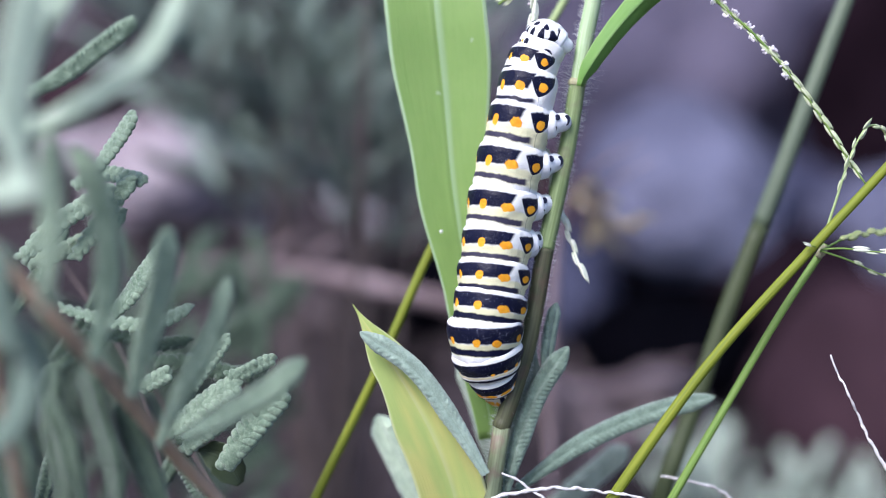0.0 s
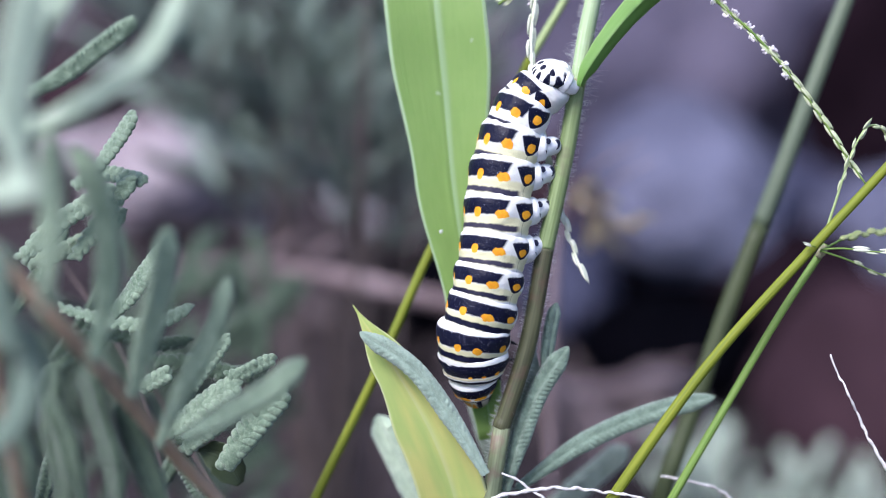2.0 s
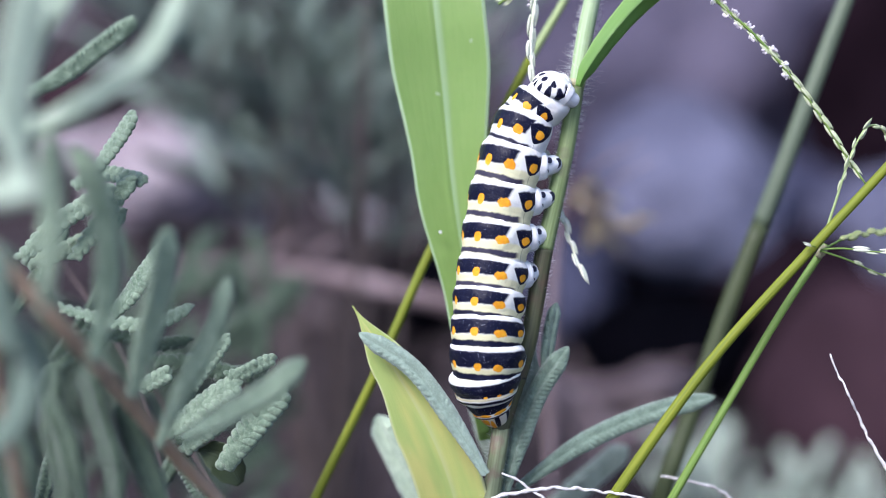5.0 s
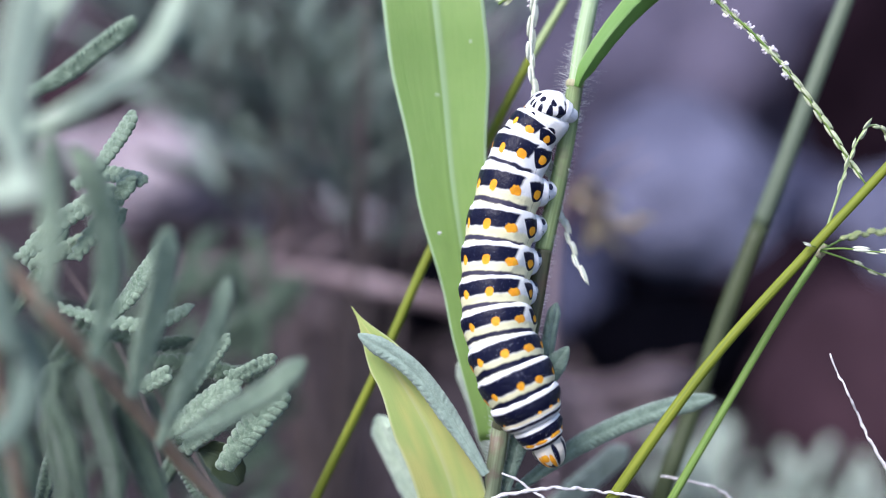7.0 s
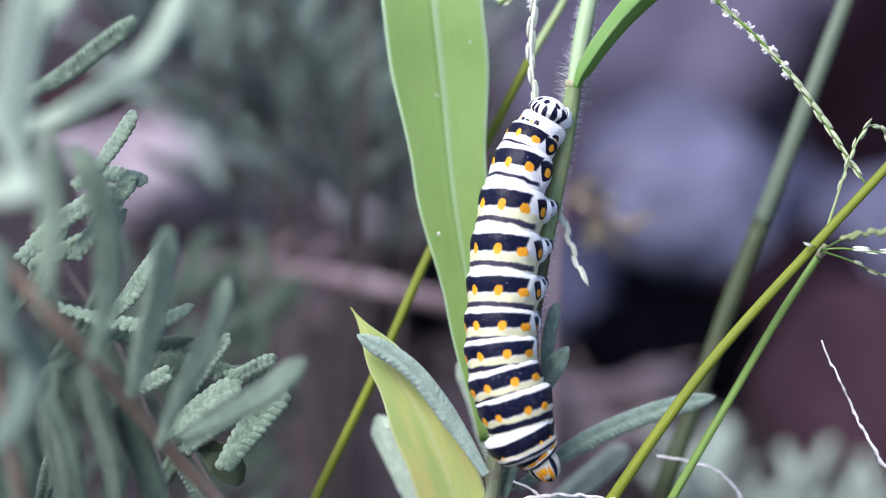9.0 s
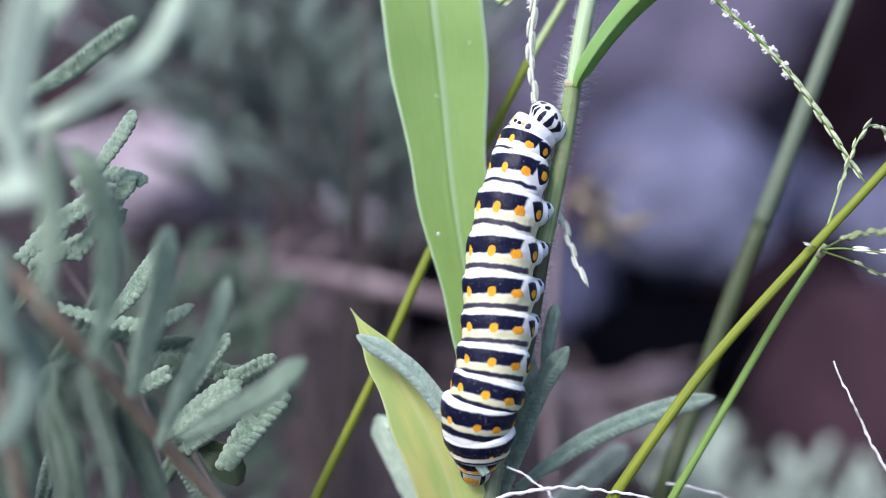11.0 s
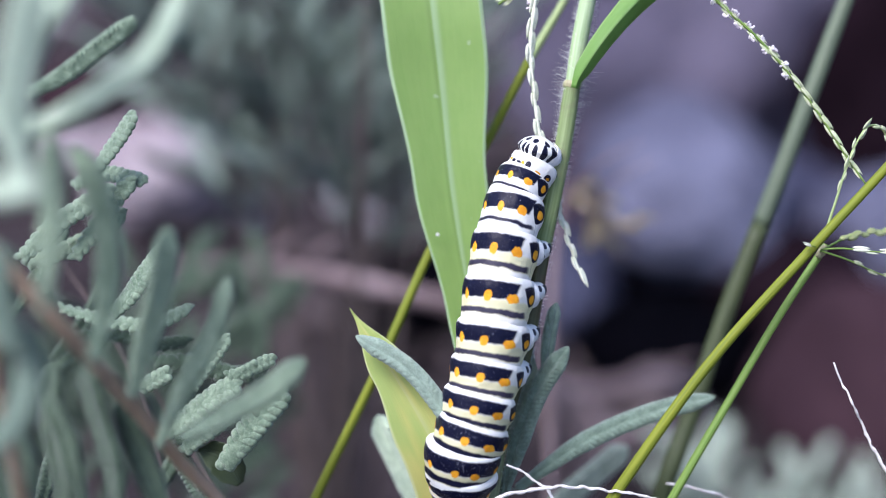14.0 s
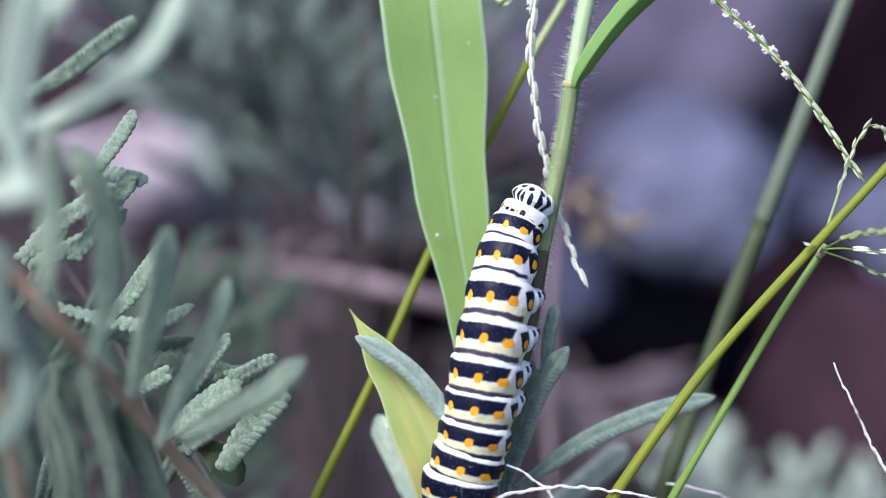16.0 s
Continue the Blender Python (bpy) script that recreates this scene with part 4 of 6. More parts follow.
def flower_spike(points, count, size, label, seed, start=0.0, end=1.0, material=None, parent=None, stalk_r=0.00022, fluff=0.0, stem=None, fat=0.1, close=1.0):
    """A thin grass spike: a stalk set with pointed husks, some with feathery stigmas."""
    rnd = random.Random(seed)
    spike = thing("grass_spike", label, "grass spike", points[0], "flowering grass spikes")
    part("stalk", tube(points, [stalk_r * 1.3, stalk_r, stalk_r * 0.7], 60, 6), stem or M_STALK_GREEN, spike)
    line = spline(points, 200)
    for i in range(count):
        v = start + (end - start) * (i + 0.5) / count
        k = min(int(v * 200), 198)
        t = (line[k + 1] - line[k]).normalized()
        side = t.cross(Vector((0, -0.94, 0.34))).normalized() * (1 if i % 2 else -1)
        bm = bmesh.new()
        add_spikelet(bm, line[k] + side * stalk_r, t + side * rnd.uniform(0.03, 0.14) * close + Vector((0, rnd.uniform(-0.15, 0.1), 0)), size * rnd.uniform(0.7, 1.2), fat * rnd.uniform(0.8, 1.15))
        if fluff and v < 0.55 and rnd.random() < fluff:
            tuft = bmesh.new()
            for j in range(6):
                way = (side + Vector((rnd.gauss(0, 0.5), rnd.gauss(0, 0.5), rnd.gauss(-0.3, 0.5)))).normalized()
                q = line[k] + t * size * rnd.uniform(0.2, 0.6) + side * stalk_r
                tube([q, q + way * size * 0.12, q + way * size * 0.2, q + way * size * 0.3], [0.00004, 0.00007, 0.00015, 0.0001], 6, 6, bm=tuft)
            part("anthers", tuft, M_ANTHER, spike, "pinkish-white anthers")
        part("husk", bm, material or M_SEED, spike)
    return spike


spike_mid = flower_spike([(0.01190, 0.01454, 0.23117), (0.01108, 0.01290, 0.22667), (0.01067, 0.01138, 0.22250), (0.01094, 0.00998, 0.21864), (0.01151, 0.00853, 0.21409), (0.01239, 0.00790, 0.21002), (0.01354, 0.00829, 0.20523), (0.01461, 0.00681, 0.20263), (0.01553, 0.00520, 0.19966), (0.01631, 0.00390, 0.19755), (0.01708, 0.00265, 0.19559)], 25, 0.0026,
             "whitish grass spike hanging beside the hairy stem", 1, 0.02, 0.98, M_SPIKE_PALE, fluff=0.12, stem=M_SPIKE_PALE, fat=0.135, close=0.25)
flower_spike([(0.02826, 0.01445, 0.23385), (0.03254, 0.01224, 0.22778), (0.03743, 0.01068, 0.22351), (0.04184, 0.00899, 0.21885), (0.04558, 0.00725, 0.21406), (0.04830, 0.00465, 0.20986), (0.05012, 0.00264, 0.20724)], 30, 0.0021,
             "arching green and white grass spike in flower", 2, 0.1, 0.95, M_SEED, stalk_r=0.00017, fluff=0.75, fat=0.095, close=0.5)
flower_spike([(0.04531, 0.00095, 0.20116), (0.04650, 0.00186, 0.20510), (0.04777, 0.00323, 0.20888), (0.04898, 0.00426, 0.21171), (0.05052, 0.00500, 0.21373), (0.05249, 0.00581, 0.21303), (0.05407, 0.00562, 0.20959)], 11, 0.0015,
             "hooked green grass spike on a stout stalk", 3, 0.25, 0.95, M_SEED, stalk_r=0.00014, fat=0.15, stem=M_STALK_PALE, close=0.6)
flower_spike([(0.04507, 0.00085, 0.19940), (0.04930, 0.00425, 0.19999), (0.05276, 0.00633, 0.19985), (0.05700, 0.00827, 0.19932)], 8, 0.0017, "short green grass spike branching off a stalk", 4, 0.25, 0.95, M_SEED_GREEN, stalk_r=0.00012, fat=0.22, close=0.4)
flower_spike([(0.04491, 0.00045, 0.19977), (0.04730, 0.00002, 0.20006), (0.04998, -0.00007, 0.19981), (0.05467, -0.00021, 0.19943)], 4, 0.0022, "short green grass spike with white husks", 5, 0.3, 0.95, M_SPIKE_PALE, stalk_r=0.0001, fat=0.1, close=0.5)
flower_spike([(0.04491, 0.00040, 0.19964), (0.04830, 0.00050, 0.19845), (0.05135, 0.00102, 0.19695), (0.05512, 0.00149, 0.19531)], 3, 0.0017, "short green grass spike branching off a stalk", 6, 0.3, 0.9, M_SEED, stalk_r=0.0001, fat=0.12, close=0.5)
flower_spike([(0.04449, 0.00002, 0.20006), (0.04338, -0.00078, 0.20078), (0.04258, -0.00067, 0.20109)], 1, 0.0014, "tiny white husk on a grass stalk", 7, 0.5, 0.75, M_SPIKE_PALE, stalk_r=0.00006, fat=0.14)
flower_spike([(0.00964, 0.01454, 0.23117), (0.00862, 0.01337, 0.22796), (0.00725, 0.01309, 0.22719), (0.00670, 0.01295, 0.22680)], 4, 0.0018, "tip of a white grass spike", 8, 0.3, 0.9)


def dry_root(points, radii, label, seed):
    """A shrivelled root, kinked and knobbly."""
    rnd = random.Random(seed)
    line = spline(points, 260)
    kinked = [p + Vector((rnd.gauss(0, 1), rnd.gauss(0, 0.6), rnd.gauss(0, 1))) * (0.00008 if i else 0) for i, p in enumerate(line)]
    ob = mesh_object("dry_root", tube(kinked, [radii[0], 0.000340, 0.000270, 0.000345, 0.000285, 0.000320], 800, 8, wobble=0.8, seed=seed), M_ROOT)
    return tagged(ob, label, "root", "dry roots among the stems")


root_hanging = dry_root([(0.04628, -0.00338, 0.18780), (0.04736, -0.00430, 0.18527), (0.04811, -0.00594, 0.18369), (0.04952, -0.00584, 0.18102), (0.05100, -0.00688, 0.17817), (0.05316, -0.00815, 0.17468), (0.05934, -0.00761, 0.16448), (0.06, 0.03, 0.0)],
                        [0.000101, 0.000235, 0.000201, 0.000335, 0.000201, 0.000235, 0.000201, 0.000201], "thin crinkled white dry root standing up from the soil", 1)
root_low = dry_root([(0.02620, -0.01029, 0.17173), (0.02236, -0.01088, 0.17302), (0.01703, -0.01061, 0.17377), (0.01229, -0.01144, 0.17442), (0.00899, -0.01162, 0.17392), (0.00568, -0.01189, 0.17318), (0.00107, -0.01189, 0.16732), (-0.01, 0.0, 0.0)],
                    [0.000134, 0.000268, 0.000369, 0.000402, 0.000335, 0.000268, 0.000201], "thin crinkled white dry root lying across the stems", 2)
root_side = dry_root([(0.00687, -0.01085, 0.17604), (0.00866, -0.01112, 0.17529), (0.01031, -0.01148, 0.17430), (0.01196, -0.01194, 0.17306), (0.01467, -0.01111, 0.16363), (0.012, 0.01, 0.0)], [0.000134, 0.000235, 0.000235, 0.000201, 0.000201], "thin crinkled white dry root lying across the stems", 3)
root_far = dry_root([(0.02747, -0.00133, 0.17003), (0.03139, -0.00155, 0.16943), (0.03424, -0.00184, 0.16863), (0.03673, -0.00247, 0.16689), (0.04035, -0.00260, 0.15778), (0.04, 0.03, 0.0)], [0.000134, 0.000268, 0.000268, 0.000268, 0.000201], "thin crinkled white dry root lying across the stems", 4)


# ---- the caterpillar ----
caterpillar = thing("caterpillar", "plump white caterpillar with black bands and orange spots", "caterpillar", (0, 0, 0.2))
caterpillar.rotation_euler = (radians(-20), 0, 0)
caterpillar_parts = {}
DOTS = ((22.0, 0.42, 6.5, 0.1), (65.0, 0.43, 11.0, 0.09), (109.0, 0.375, 8.5, 0.085))
DOTS_FORE = ((24.0, 0.44, 6.0, 0.085), (57.0, 0.45, 8.0, 0.08), (106.0, 0.385, 8.0, 0.09))
SHIELD = (108.0, 0.16, 0.535, 25.0)
S_MID = skin("skin_middle", (0.155, 0.452), 71.0, (0.63, 0.735), SLATE, SHIELD, DOTS, cream=(0.43, 0.5), trail=29.0)
S_NEXT = skin("skin_middle_front", (0.155, 0.455), 73.0, (0.62, 0.735), (0.012, 0.012, 0.03), SHIELD, DOTS, cream=(0.43, 0.5), trail=29.0)
S_REAR = skin("skin_rear", (0.15, 0.45), 86.0, (0.635, 0.715), (0.012, 0.012, 0.03), (107.0, 0.17, 0.58, 28.0), DOTS, cream=(0.9, 1.2))
S_FORE = skin("skin_front", (0.15, 0.46), 122.0, (0.60, 0.745), INK, None, DOTS, cream=(0.44, 0.5), speckle=0.8)
S_CHEST = skin("skin_chest", (0.12, 0.46), 122.0, (0.585, 0.735), INK, None, DOTS_FORE, cream=(0.44, 0.5), speckle=0.9)
S_NECK = skin("skin_shoulder", (0.22, 0.66), 128.0, (0.8, 0.9), INK, None, ((40.0, 0.63, 4.0, 0.035), (66.0, 0.63, 4.5, 0.04), (96.0, 0.62, 7.0, 0.06)), cream=(0.64, 0.69), cream_tone=(0.66, 0.6, 0.38), speckle=0.9)
S_COLLAR = skin("skin_collar", (0.2, 0.66), 135.0, (0.84, 1.1), INK, None, ((18.0, 0.72, 17.0, 0.08), (62.0, 0.72, 18.0, 0.085), (105.0, 0.72, 14.0, 0.08)), cream=(0.76, 0.9), cream_tone=(0.7, 0.66, 0.5), speckle=0.9)
S_NINE = skin("skin_ninth", None, 78.0, None, SLATE, None, (), ((34.0, 0.38, 7.0, 0.13), (9.0, 0.42, 7.0, 0.07), (94.0, 0.5, 12.0, 0.13), (30.0, 0.64, 34.0, 0.028)), cream=(2.0, 3.0), late=((62.0, 0.5, 9.0, 0.06), (20.0, 0.4, 4.5, 0.06), (95.0, 0.54, 6.0, 0.06)))
S_TAIL = skin("skin_tail", None, 90.0, None, SLATE, None, (), ((7.0, 0.44, 5.5, 0.2), (32.0, 0.48, 8.0, 0.25), (62.0, 0.52, 11.0, 0.33), (98.0, 0.54, 15.0, 0.32), (20.0, 0.13, 13.0, 0.07), (72.0, 0.15, 12.0, 0.07), (128.0, 0.42, 17.0, 0.24)), cream=(2.0, 3.0))
S_HEAD = skin("skin_head", None, 90.0, None, SLATE, None, (), ((44.0, 0.55, 10.0, 0.42), (8.0, 0.92, 12.0, 0.16), (96.0, 0.6, 12.0, 0.36)), cream=(2.0, 3.0), base=(0.62, 0.58, 0.46), late=((22.0, 0.68, 9.0, 0.26), (4.0, 0.5, 10.0, 0.12)))
RIM = [(0.0, 0.80), (0.02, 0.885), (0.05, 0.945), (0.09, 0.98), (0.15, 1.005), (0.24, 1.018), (0.34, 1.014), (0.44, 0.998), (0.52, 0.978), (0.58, 0.956), (0.63, 0.945), (0.69, 0.95), (0.76, 0.945), (0.84, 0.925), (0.92, 0.885), (1.0, 0.78)]


def rim(v):
    for (a, r), (b, q) in zip(RIM, RIM[1:]):
        if v <= b:
            f = (v - a) / (b - a)
            return r + (q - r) * f
    return RIM[-1][1]


def segment(name, radius, length, material, seed, origin=0.345, dome=0, taper=0.0):
    """One ring of the body, built about its row of spots: local z points to the rear, -y is the back. dome closes the rear (1) or the front (-1)."""
    bm = bmesh.new()
    n, sides = 44, 88
    rings, vs = [], []
    for i in range(n + 1):
        v = i / n
        r = rim(v)
        if dome == 1:
            r = min(r / rim(0.3), 1.0) * math.sqrt(max(1 - (1 - min(v / 0.62, 1)) ** 2, 0.0004))
        elif dome == -1:
            r = math.sqrt(max(1 - max((v - 0.35) / 0.65, 0) ** 2, 0.0004)) * min(1.0, 0.8 + v)
        if dome == 1:
            r *= 1 - 0.5 * max(v - 0.45, 0) / 0.55
        vs.append(v)
        ring = []
        for q in range(sides):
            a = (q / sides * 2 - 1) * math.pi
            d = Vector((math.sin(a), -math.cos(a), 0))
            h = 0.035 * noise.noise(Vector((d.x * 2.2, d.y * 2.2, v * 3 + seed * 9))) + 0.012 * noise.noise(Vector((d.x * 7, d.y * 7, v * 9 + seed * 9)))
            side = math.exp(-((abs(a) - 2.15) / 0.3) ** 2)
            h += 0.07 * side * math.sin(math.pi * min(max(v * 1.25, 0), 1))
            k = radius * r * (1 + h) * (1 + taper * (v - origin))
            ring.append(Vector((d.x * k, d.y * k * 0.97, (origin - v) * length)))
        rings.append(ring)
    grid_mesh(bm, rings, lambda i, j: (j / sides * 2 - 1, vs[i]), True, True)
    ob = part(name, bm, material, caterpillar, "", True)
    return ob


def blob(bm, a, b, ra, rb, flat=1.0, sides=20, slot=0):
    """A rounded fleshy peg from a to b."""
    a, b = Vector(a), Vector(b)
    t = (b - a).normalized()
    s = t.orthogonal().normalized()
    o = t.cross(s)
    rings = []
    for i in range(15):
        v = i / 14
        r = ra + (rb - ra) * v
        r *= math.sqrt(max(1 - max((v - 0.72) / 0.28, 0) ** 2, 0.001)) * math.sqrt(max(1 - max((0.25 - v) / 0.25, 0) ** 2, 0.001))
        rings.append([a.lerp(b, v) + (s * math.cos(x) + o * math.sin(x) * flat) * r for x in (2 * math.pi * q / sides for q in range(sides))])
    k = len(bm.faces)
    grid_mesh(bm, rings, lambda i, j: (j / sides, i / 14), True, True)
    bm.faces.ensure_lookup_table()
    for f in bm.faces[k:]:
        f.material_index = slot


def button(bm, at, way, w, h, slot=1):
    """A low oval spot lying on the skin."""
    q = Vector(way).to_track_quat("Z", "Y").to_matrix().to_4x4()
    made = bmesh.ops.create_icosphere(bm, subdivisions=3, radius=1.0, matrix=Matrix.Translation(at) @ q @ Matrix.Diagonal((w, h, min(w, h) * 0.22, 1)))
    for f in {f for v in made["verts"] for f in v.link_faces}:
        f.material_index = slot


K_PALE = Nodes("proleg_white", 0.4, 0.45)
K_PALE.color(K_PALE.mix(K_PALE.step(K_PALE.noise(600.0, 3.0), 0.4, 0.75), (0.82, 0.84, 0.84), (0.7, 0.71, 0.68)))
K_PALE.bump(K_PALE.noise(1500.0, 3.0), 0.0002, 0.5)
K_INK = Nodes("spot_black", 0.35, 0.5)
K_INK.color(K_INK.mix(K_INK.step(K_INK.noise(5200.0, 1.0), 0.7, 0.76), INK, (0.3, 0.32, 0.4)))


def around(s, degrees, r, z=0.0):
    """A place off the axis, at an angle from the back's middle on side s."""
    return Vector((s * math.sin(radians(degrees)) * r, -math.cos(radians(degrees)) * r, z))


def prolegs(ob, radius, size=1.0, spots=True, lean=1.0):
    """Two plump pegs: a broad base and a round foot that leans to the rear."""
    for s in (1, -1):
        bm = bmesh.new()
        a, b, c = around(s, 140, radius * 0.6, 0.0001 * lean), around(s, 148, radius * 1.06, 0.0007 * size * lean), around(s, 158, radius * 1.33, 0.0013 * size * lean)
        blob(bm, a, b + (b - a) * 0.3, 0.0020 * size, 0.00155 * size)
        blob(bm, b - (c - b) * 0.9, c + (c - b).normalized() * 0.0008 * size, 0.00130 * size, 0.00108 * size)
        out = around(s, 78, 1.0)
        if spots:
            for at, r, lift, w, h in ((b, 0.00150, 0.55, 0.00034, 0.00044), (c, 0.00115, 0.08, 0.00046, 0.00066), (b, 0.00152, -0.8, 0.00028, 0.00060)):
                way = (out + Vector((0, 0, lift))).normalized()
                button(bm, at + way * r * size * 0.93, way, w * size, h * size)
        part("proleg", bm, [K_PALE.m, K_INK.m], ob, "white fleshy proleg with black spots" if spots else "white fleshy hind proleg", True)


def true_legs(ob, radius):
    for s in (1, -1):
        bm = bmesh.new()
        d = Vector((s * math.sin(radians(148)), -math.cos(radians(148)), 0.0))
        blob(bm, d * radius * 0.85, d * radius * 1.14, 0.0004, 0.00026, sides=12)
        blob(bm, d * radius * 1.12, d * radius * 1.3 + Vector((0, 0, -0.0003)), 0.00024, 0.00007, sides=12)
        part("leg", bm, M_LEG, ob, "small black jointed leg", True)


# name, radius, spacing to the next ring, skin, change of girth along it
RINGS = (
    ("A10", 0.00262, 0.00250, S_TAIL, 0.0), ("A9", 0.00298, 0.00230, S_NINE, 0.14), ("A8", 0.00322, 0.00325, S_REAR, 0.15), ("A7", 0.00365, 0.00430, S_REAR, 0.12),
    ("A6", 0.00395, 0.00465, S_MID, 0.08), ("A5", 0.00415, 0.00455, S_MID, 0.04), ("A4", 0.00425, 0.00420, S_MID, 0.0), ("A3", 0.00422, 0.00382, S_MID, 0.0),
    ("A2", 0.00425, 0.00362, S_NEXT, 0.0), ("A1", 0.00430, 0.00366, S_FORE, 0.0), ("T3", 0.00435, 0.00385, S_CHEST, -0.14), ("T2", 0.00405, 0.00255, S_NECK, -0.12),
    ("T1", 0.00282, 0.00185, S_COLLAR, -0.1), ("head", 0.00195, 0.00270, S_HEAD, 0.0),
)
for name, radius, pitch, material, taper in RINGS:
    dome = {"A10": 1, "head": -1}.get(name, 0)
    ob = segment({"head": "head", "T1": "collar", "A10": "tail_segment"}.get(name, "body_segment"), radius, pitch * 1.45, material, len(caterpillar_parts) + 1, 0.5 if dome or name in ("T1", "T2") else 0.345, dome, taper)
    caterpillar_parts[name] = ob
    if name in ("A3", "A4", "A5", "A6"):
        prolegs(ob, radius)
    if name == "A10":
        prolegs(ob, radius * 0.84, 0.8, False, -0.8)
    if name in ("T1", "T2", "T3"):
        true_legs(ob, radius)


# ---- what moves ----
def motions():
    walk(caterpillar_parts["A10"], [
        (0, pose(0.01224, 0.00212, 0.02584, -5.8, 26.9, -79.1)),
        (0.5, pose(0.01177, 0.00148, 0.02296, 16.8, 20.4, -70.4)),
        (1, pose(0.01300, 0.00143, 0.02111, -23.9, 39.8, -89.4)),
        (1.5, pose(0.01297, 0.00132, 0.02077, -4.0, 39.7, -77.9)),
        (2, pose(0.01291, 0.00130, 0.02079, -3.3, 40.3, -79.3)),
        (2.5, pose(0.01300, 0.00137, 0.02086, -6.7, 41.3, -81.6)),
        (3, pose(0.01293, 0.00140, 0.02083, -8.6, 40.6, -82.6)),
        (3.5, pose(0.01277, 0.00142, 0.02080, -5.3, 37.5, -79.9)),
        (4, pose(0.01265, 0.00139, 0.02053, -1.0, 36.5, -76.5)),
        (6.5, pose(0.01354, 0.00036, 0.01739, -15.0, 42.9, -83.4)),
        (7, pose(0.01268, 0.00117, 0.01708, 6.7, 35.0, -62.0)),
        (7.5, pose(0.01268, 0.00114, 0.01676, 1.9, 27.8, -60.9)),
        (8, pose(0.01266, 0.00146, 0.01654, -2.8, 25.7, -56.9)),
        (8.5, pose(0.01254, 0.00164, 0.01639, -3.4, 25.1, -52.0)),
        (9, pose(0.01258, 0.00164, 0.01643, -3.3, 26.2, -49.0)),
        (11.5, pose(0.01199, 0.00206, 0.01497, -29.0, 38.7, -62.0)),
        (12, pose(0.01172, 0.00177, 0.01309, -12.8, 40.7, -60.2)),
        (12.5, pose(0.01185, 0.00163, 0.01271, 4.5, 35.8, -53.6)),
        (13, pose(0.01171, 0.00161, 0.01210, -0.9, 25.1, -52.3)),
        (13.5, pose(0.01164, 0.00176, 0.01195, -3.6, 22.6, -48.9)),
        (14, pose(0.01130, 0.00174, 0.01176, -0.6, 21.4, -44.5)),
        (14.5, pose(0.01055, 0.00184, 0.01061, -5.0, 22.6, -42.8)),
        (15, pose(0.01148, 0.00148, 0.00757, -30.1, 46.0, -60.0)),
        (15.5, pose(0.01079, 0.00167, 0.00665, -11.1, 29.8, -46.6)),
        (16, pose(0.01052, 0.00158, 0.00596, -6.0, 23.8, -40.4)),
    ])
    walk(caterpillar_parts["A9"], [
        (0, pose(0.01195, 0.00281, 0.02440, -20.5, 12.6, -81.6)),
        (0.5, pose(0.01209, 0.00231, 0.02114, -11.0, 22.0, -84.3)),
        (1, pose(0.01230, 0.00242, 0.01992, -52.8, 25.1, -99.5)),
        (1.5, pose(0.01263, 0.00234, 0.01948, -41.5, 26.2, -96.9)),
        (2, pose(0.01262, 0.00234, 0.01952, -42.3, 25.4, -99.0)),
        (2.5, pose(0.01264, 0.00242, 0.01962, -40.4, 26.2, -97.6)),
        (3, pose(0.01254, 0.00244, 0.01957, -41.2, 25.9, -97.4)),
        (3.5, pose(0.01243, 0.00243, 0.01942, -37.2, 24.8, -95.4)),
        (4, pose(0.01237, 0.00241, 0.01911, -35.9, 25.5, -94.6)),
        (6.5, pose(0.01295, 0.00145, 0.01614, -37.8, 28.3, -90.9)),
        (7, pose(0.01240, 0.00210, 0.01572, -27.0, 26.7, -79.9)),
        (7.5, pose(0.01232, 0.00189, 0.01518, -25.0, 21.5, -74.1)),
        (8, pose(0.01213, 0.00210, 0.01483, -25.1, 19.8, -66.5)),
        (8.5, pose(0.01195, 0.00222, 0.01463, -23.6, 19.2, -60.1)),
        (9, pose(0.01191, 0.00222, 0.01464, -22.5, 20.8, -56.9)),
        (11.5, pose(0.01072, 0.00253, 0.01371, -31.2, 25.4, -58.4)),
        (12, pose(0.01090, 0.00248, 0.01189, -31.3, 27.9, -64.4)),
        (12.5, pose(0.01140, 0.00245, 0.01142, -26.7, 26.2, -66.7)),
        (13, pose(0.01121, 0.00220, 0.01044, -24.2, 19.1, -61.3)),
        (13.5, pose(0.01105, 0.00225, 0.01014, -23.5, 17.7, -56.2)),
        (14, pose(0.01075, 0.00225, 0.00983, -19.7, 18.9, -51.6)),
        (14.5, pose(0.00985, 0.00224, 0.00873, -18.6, 17.8, -46.9)),
        (15, pose(0.01008, 0.00202, 0.00644, -34.2, 31.3, -53.8)),
        (15.5, pose(0.00991, 0.00208, 0.00508, -26.3, 18.4, -51.1)),
        (16, pose(0.00973, 0.00196, 0.00403, -20.8, 18.4, -45.6)),
    ])
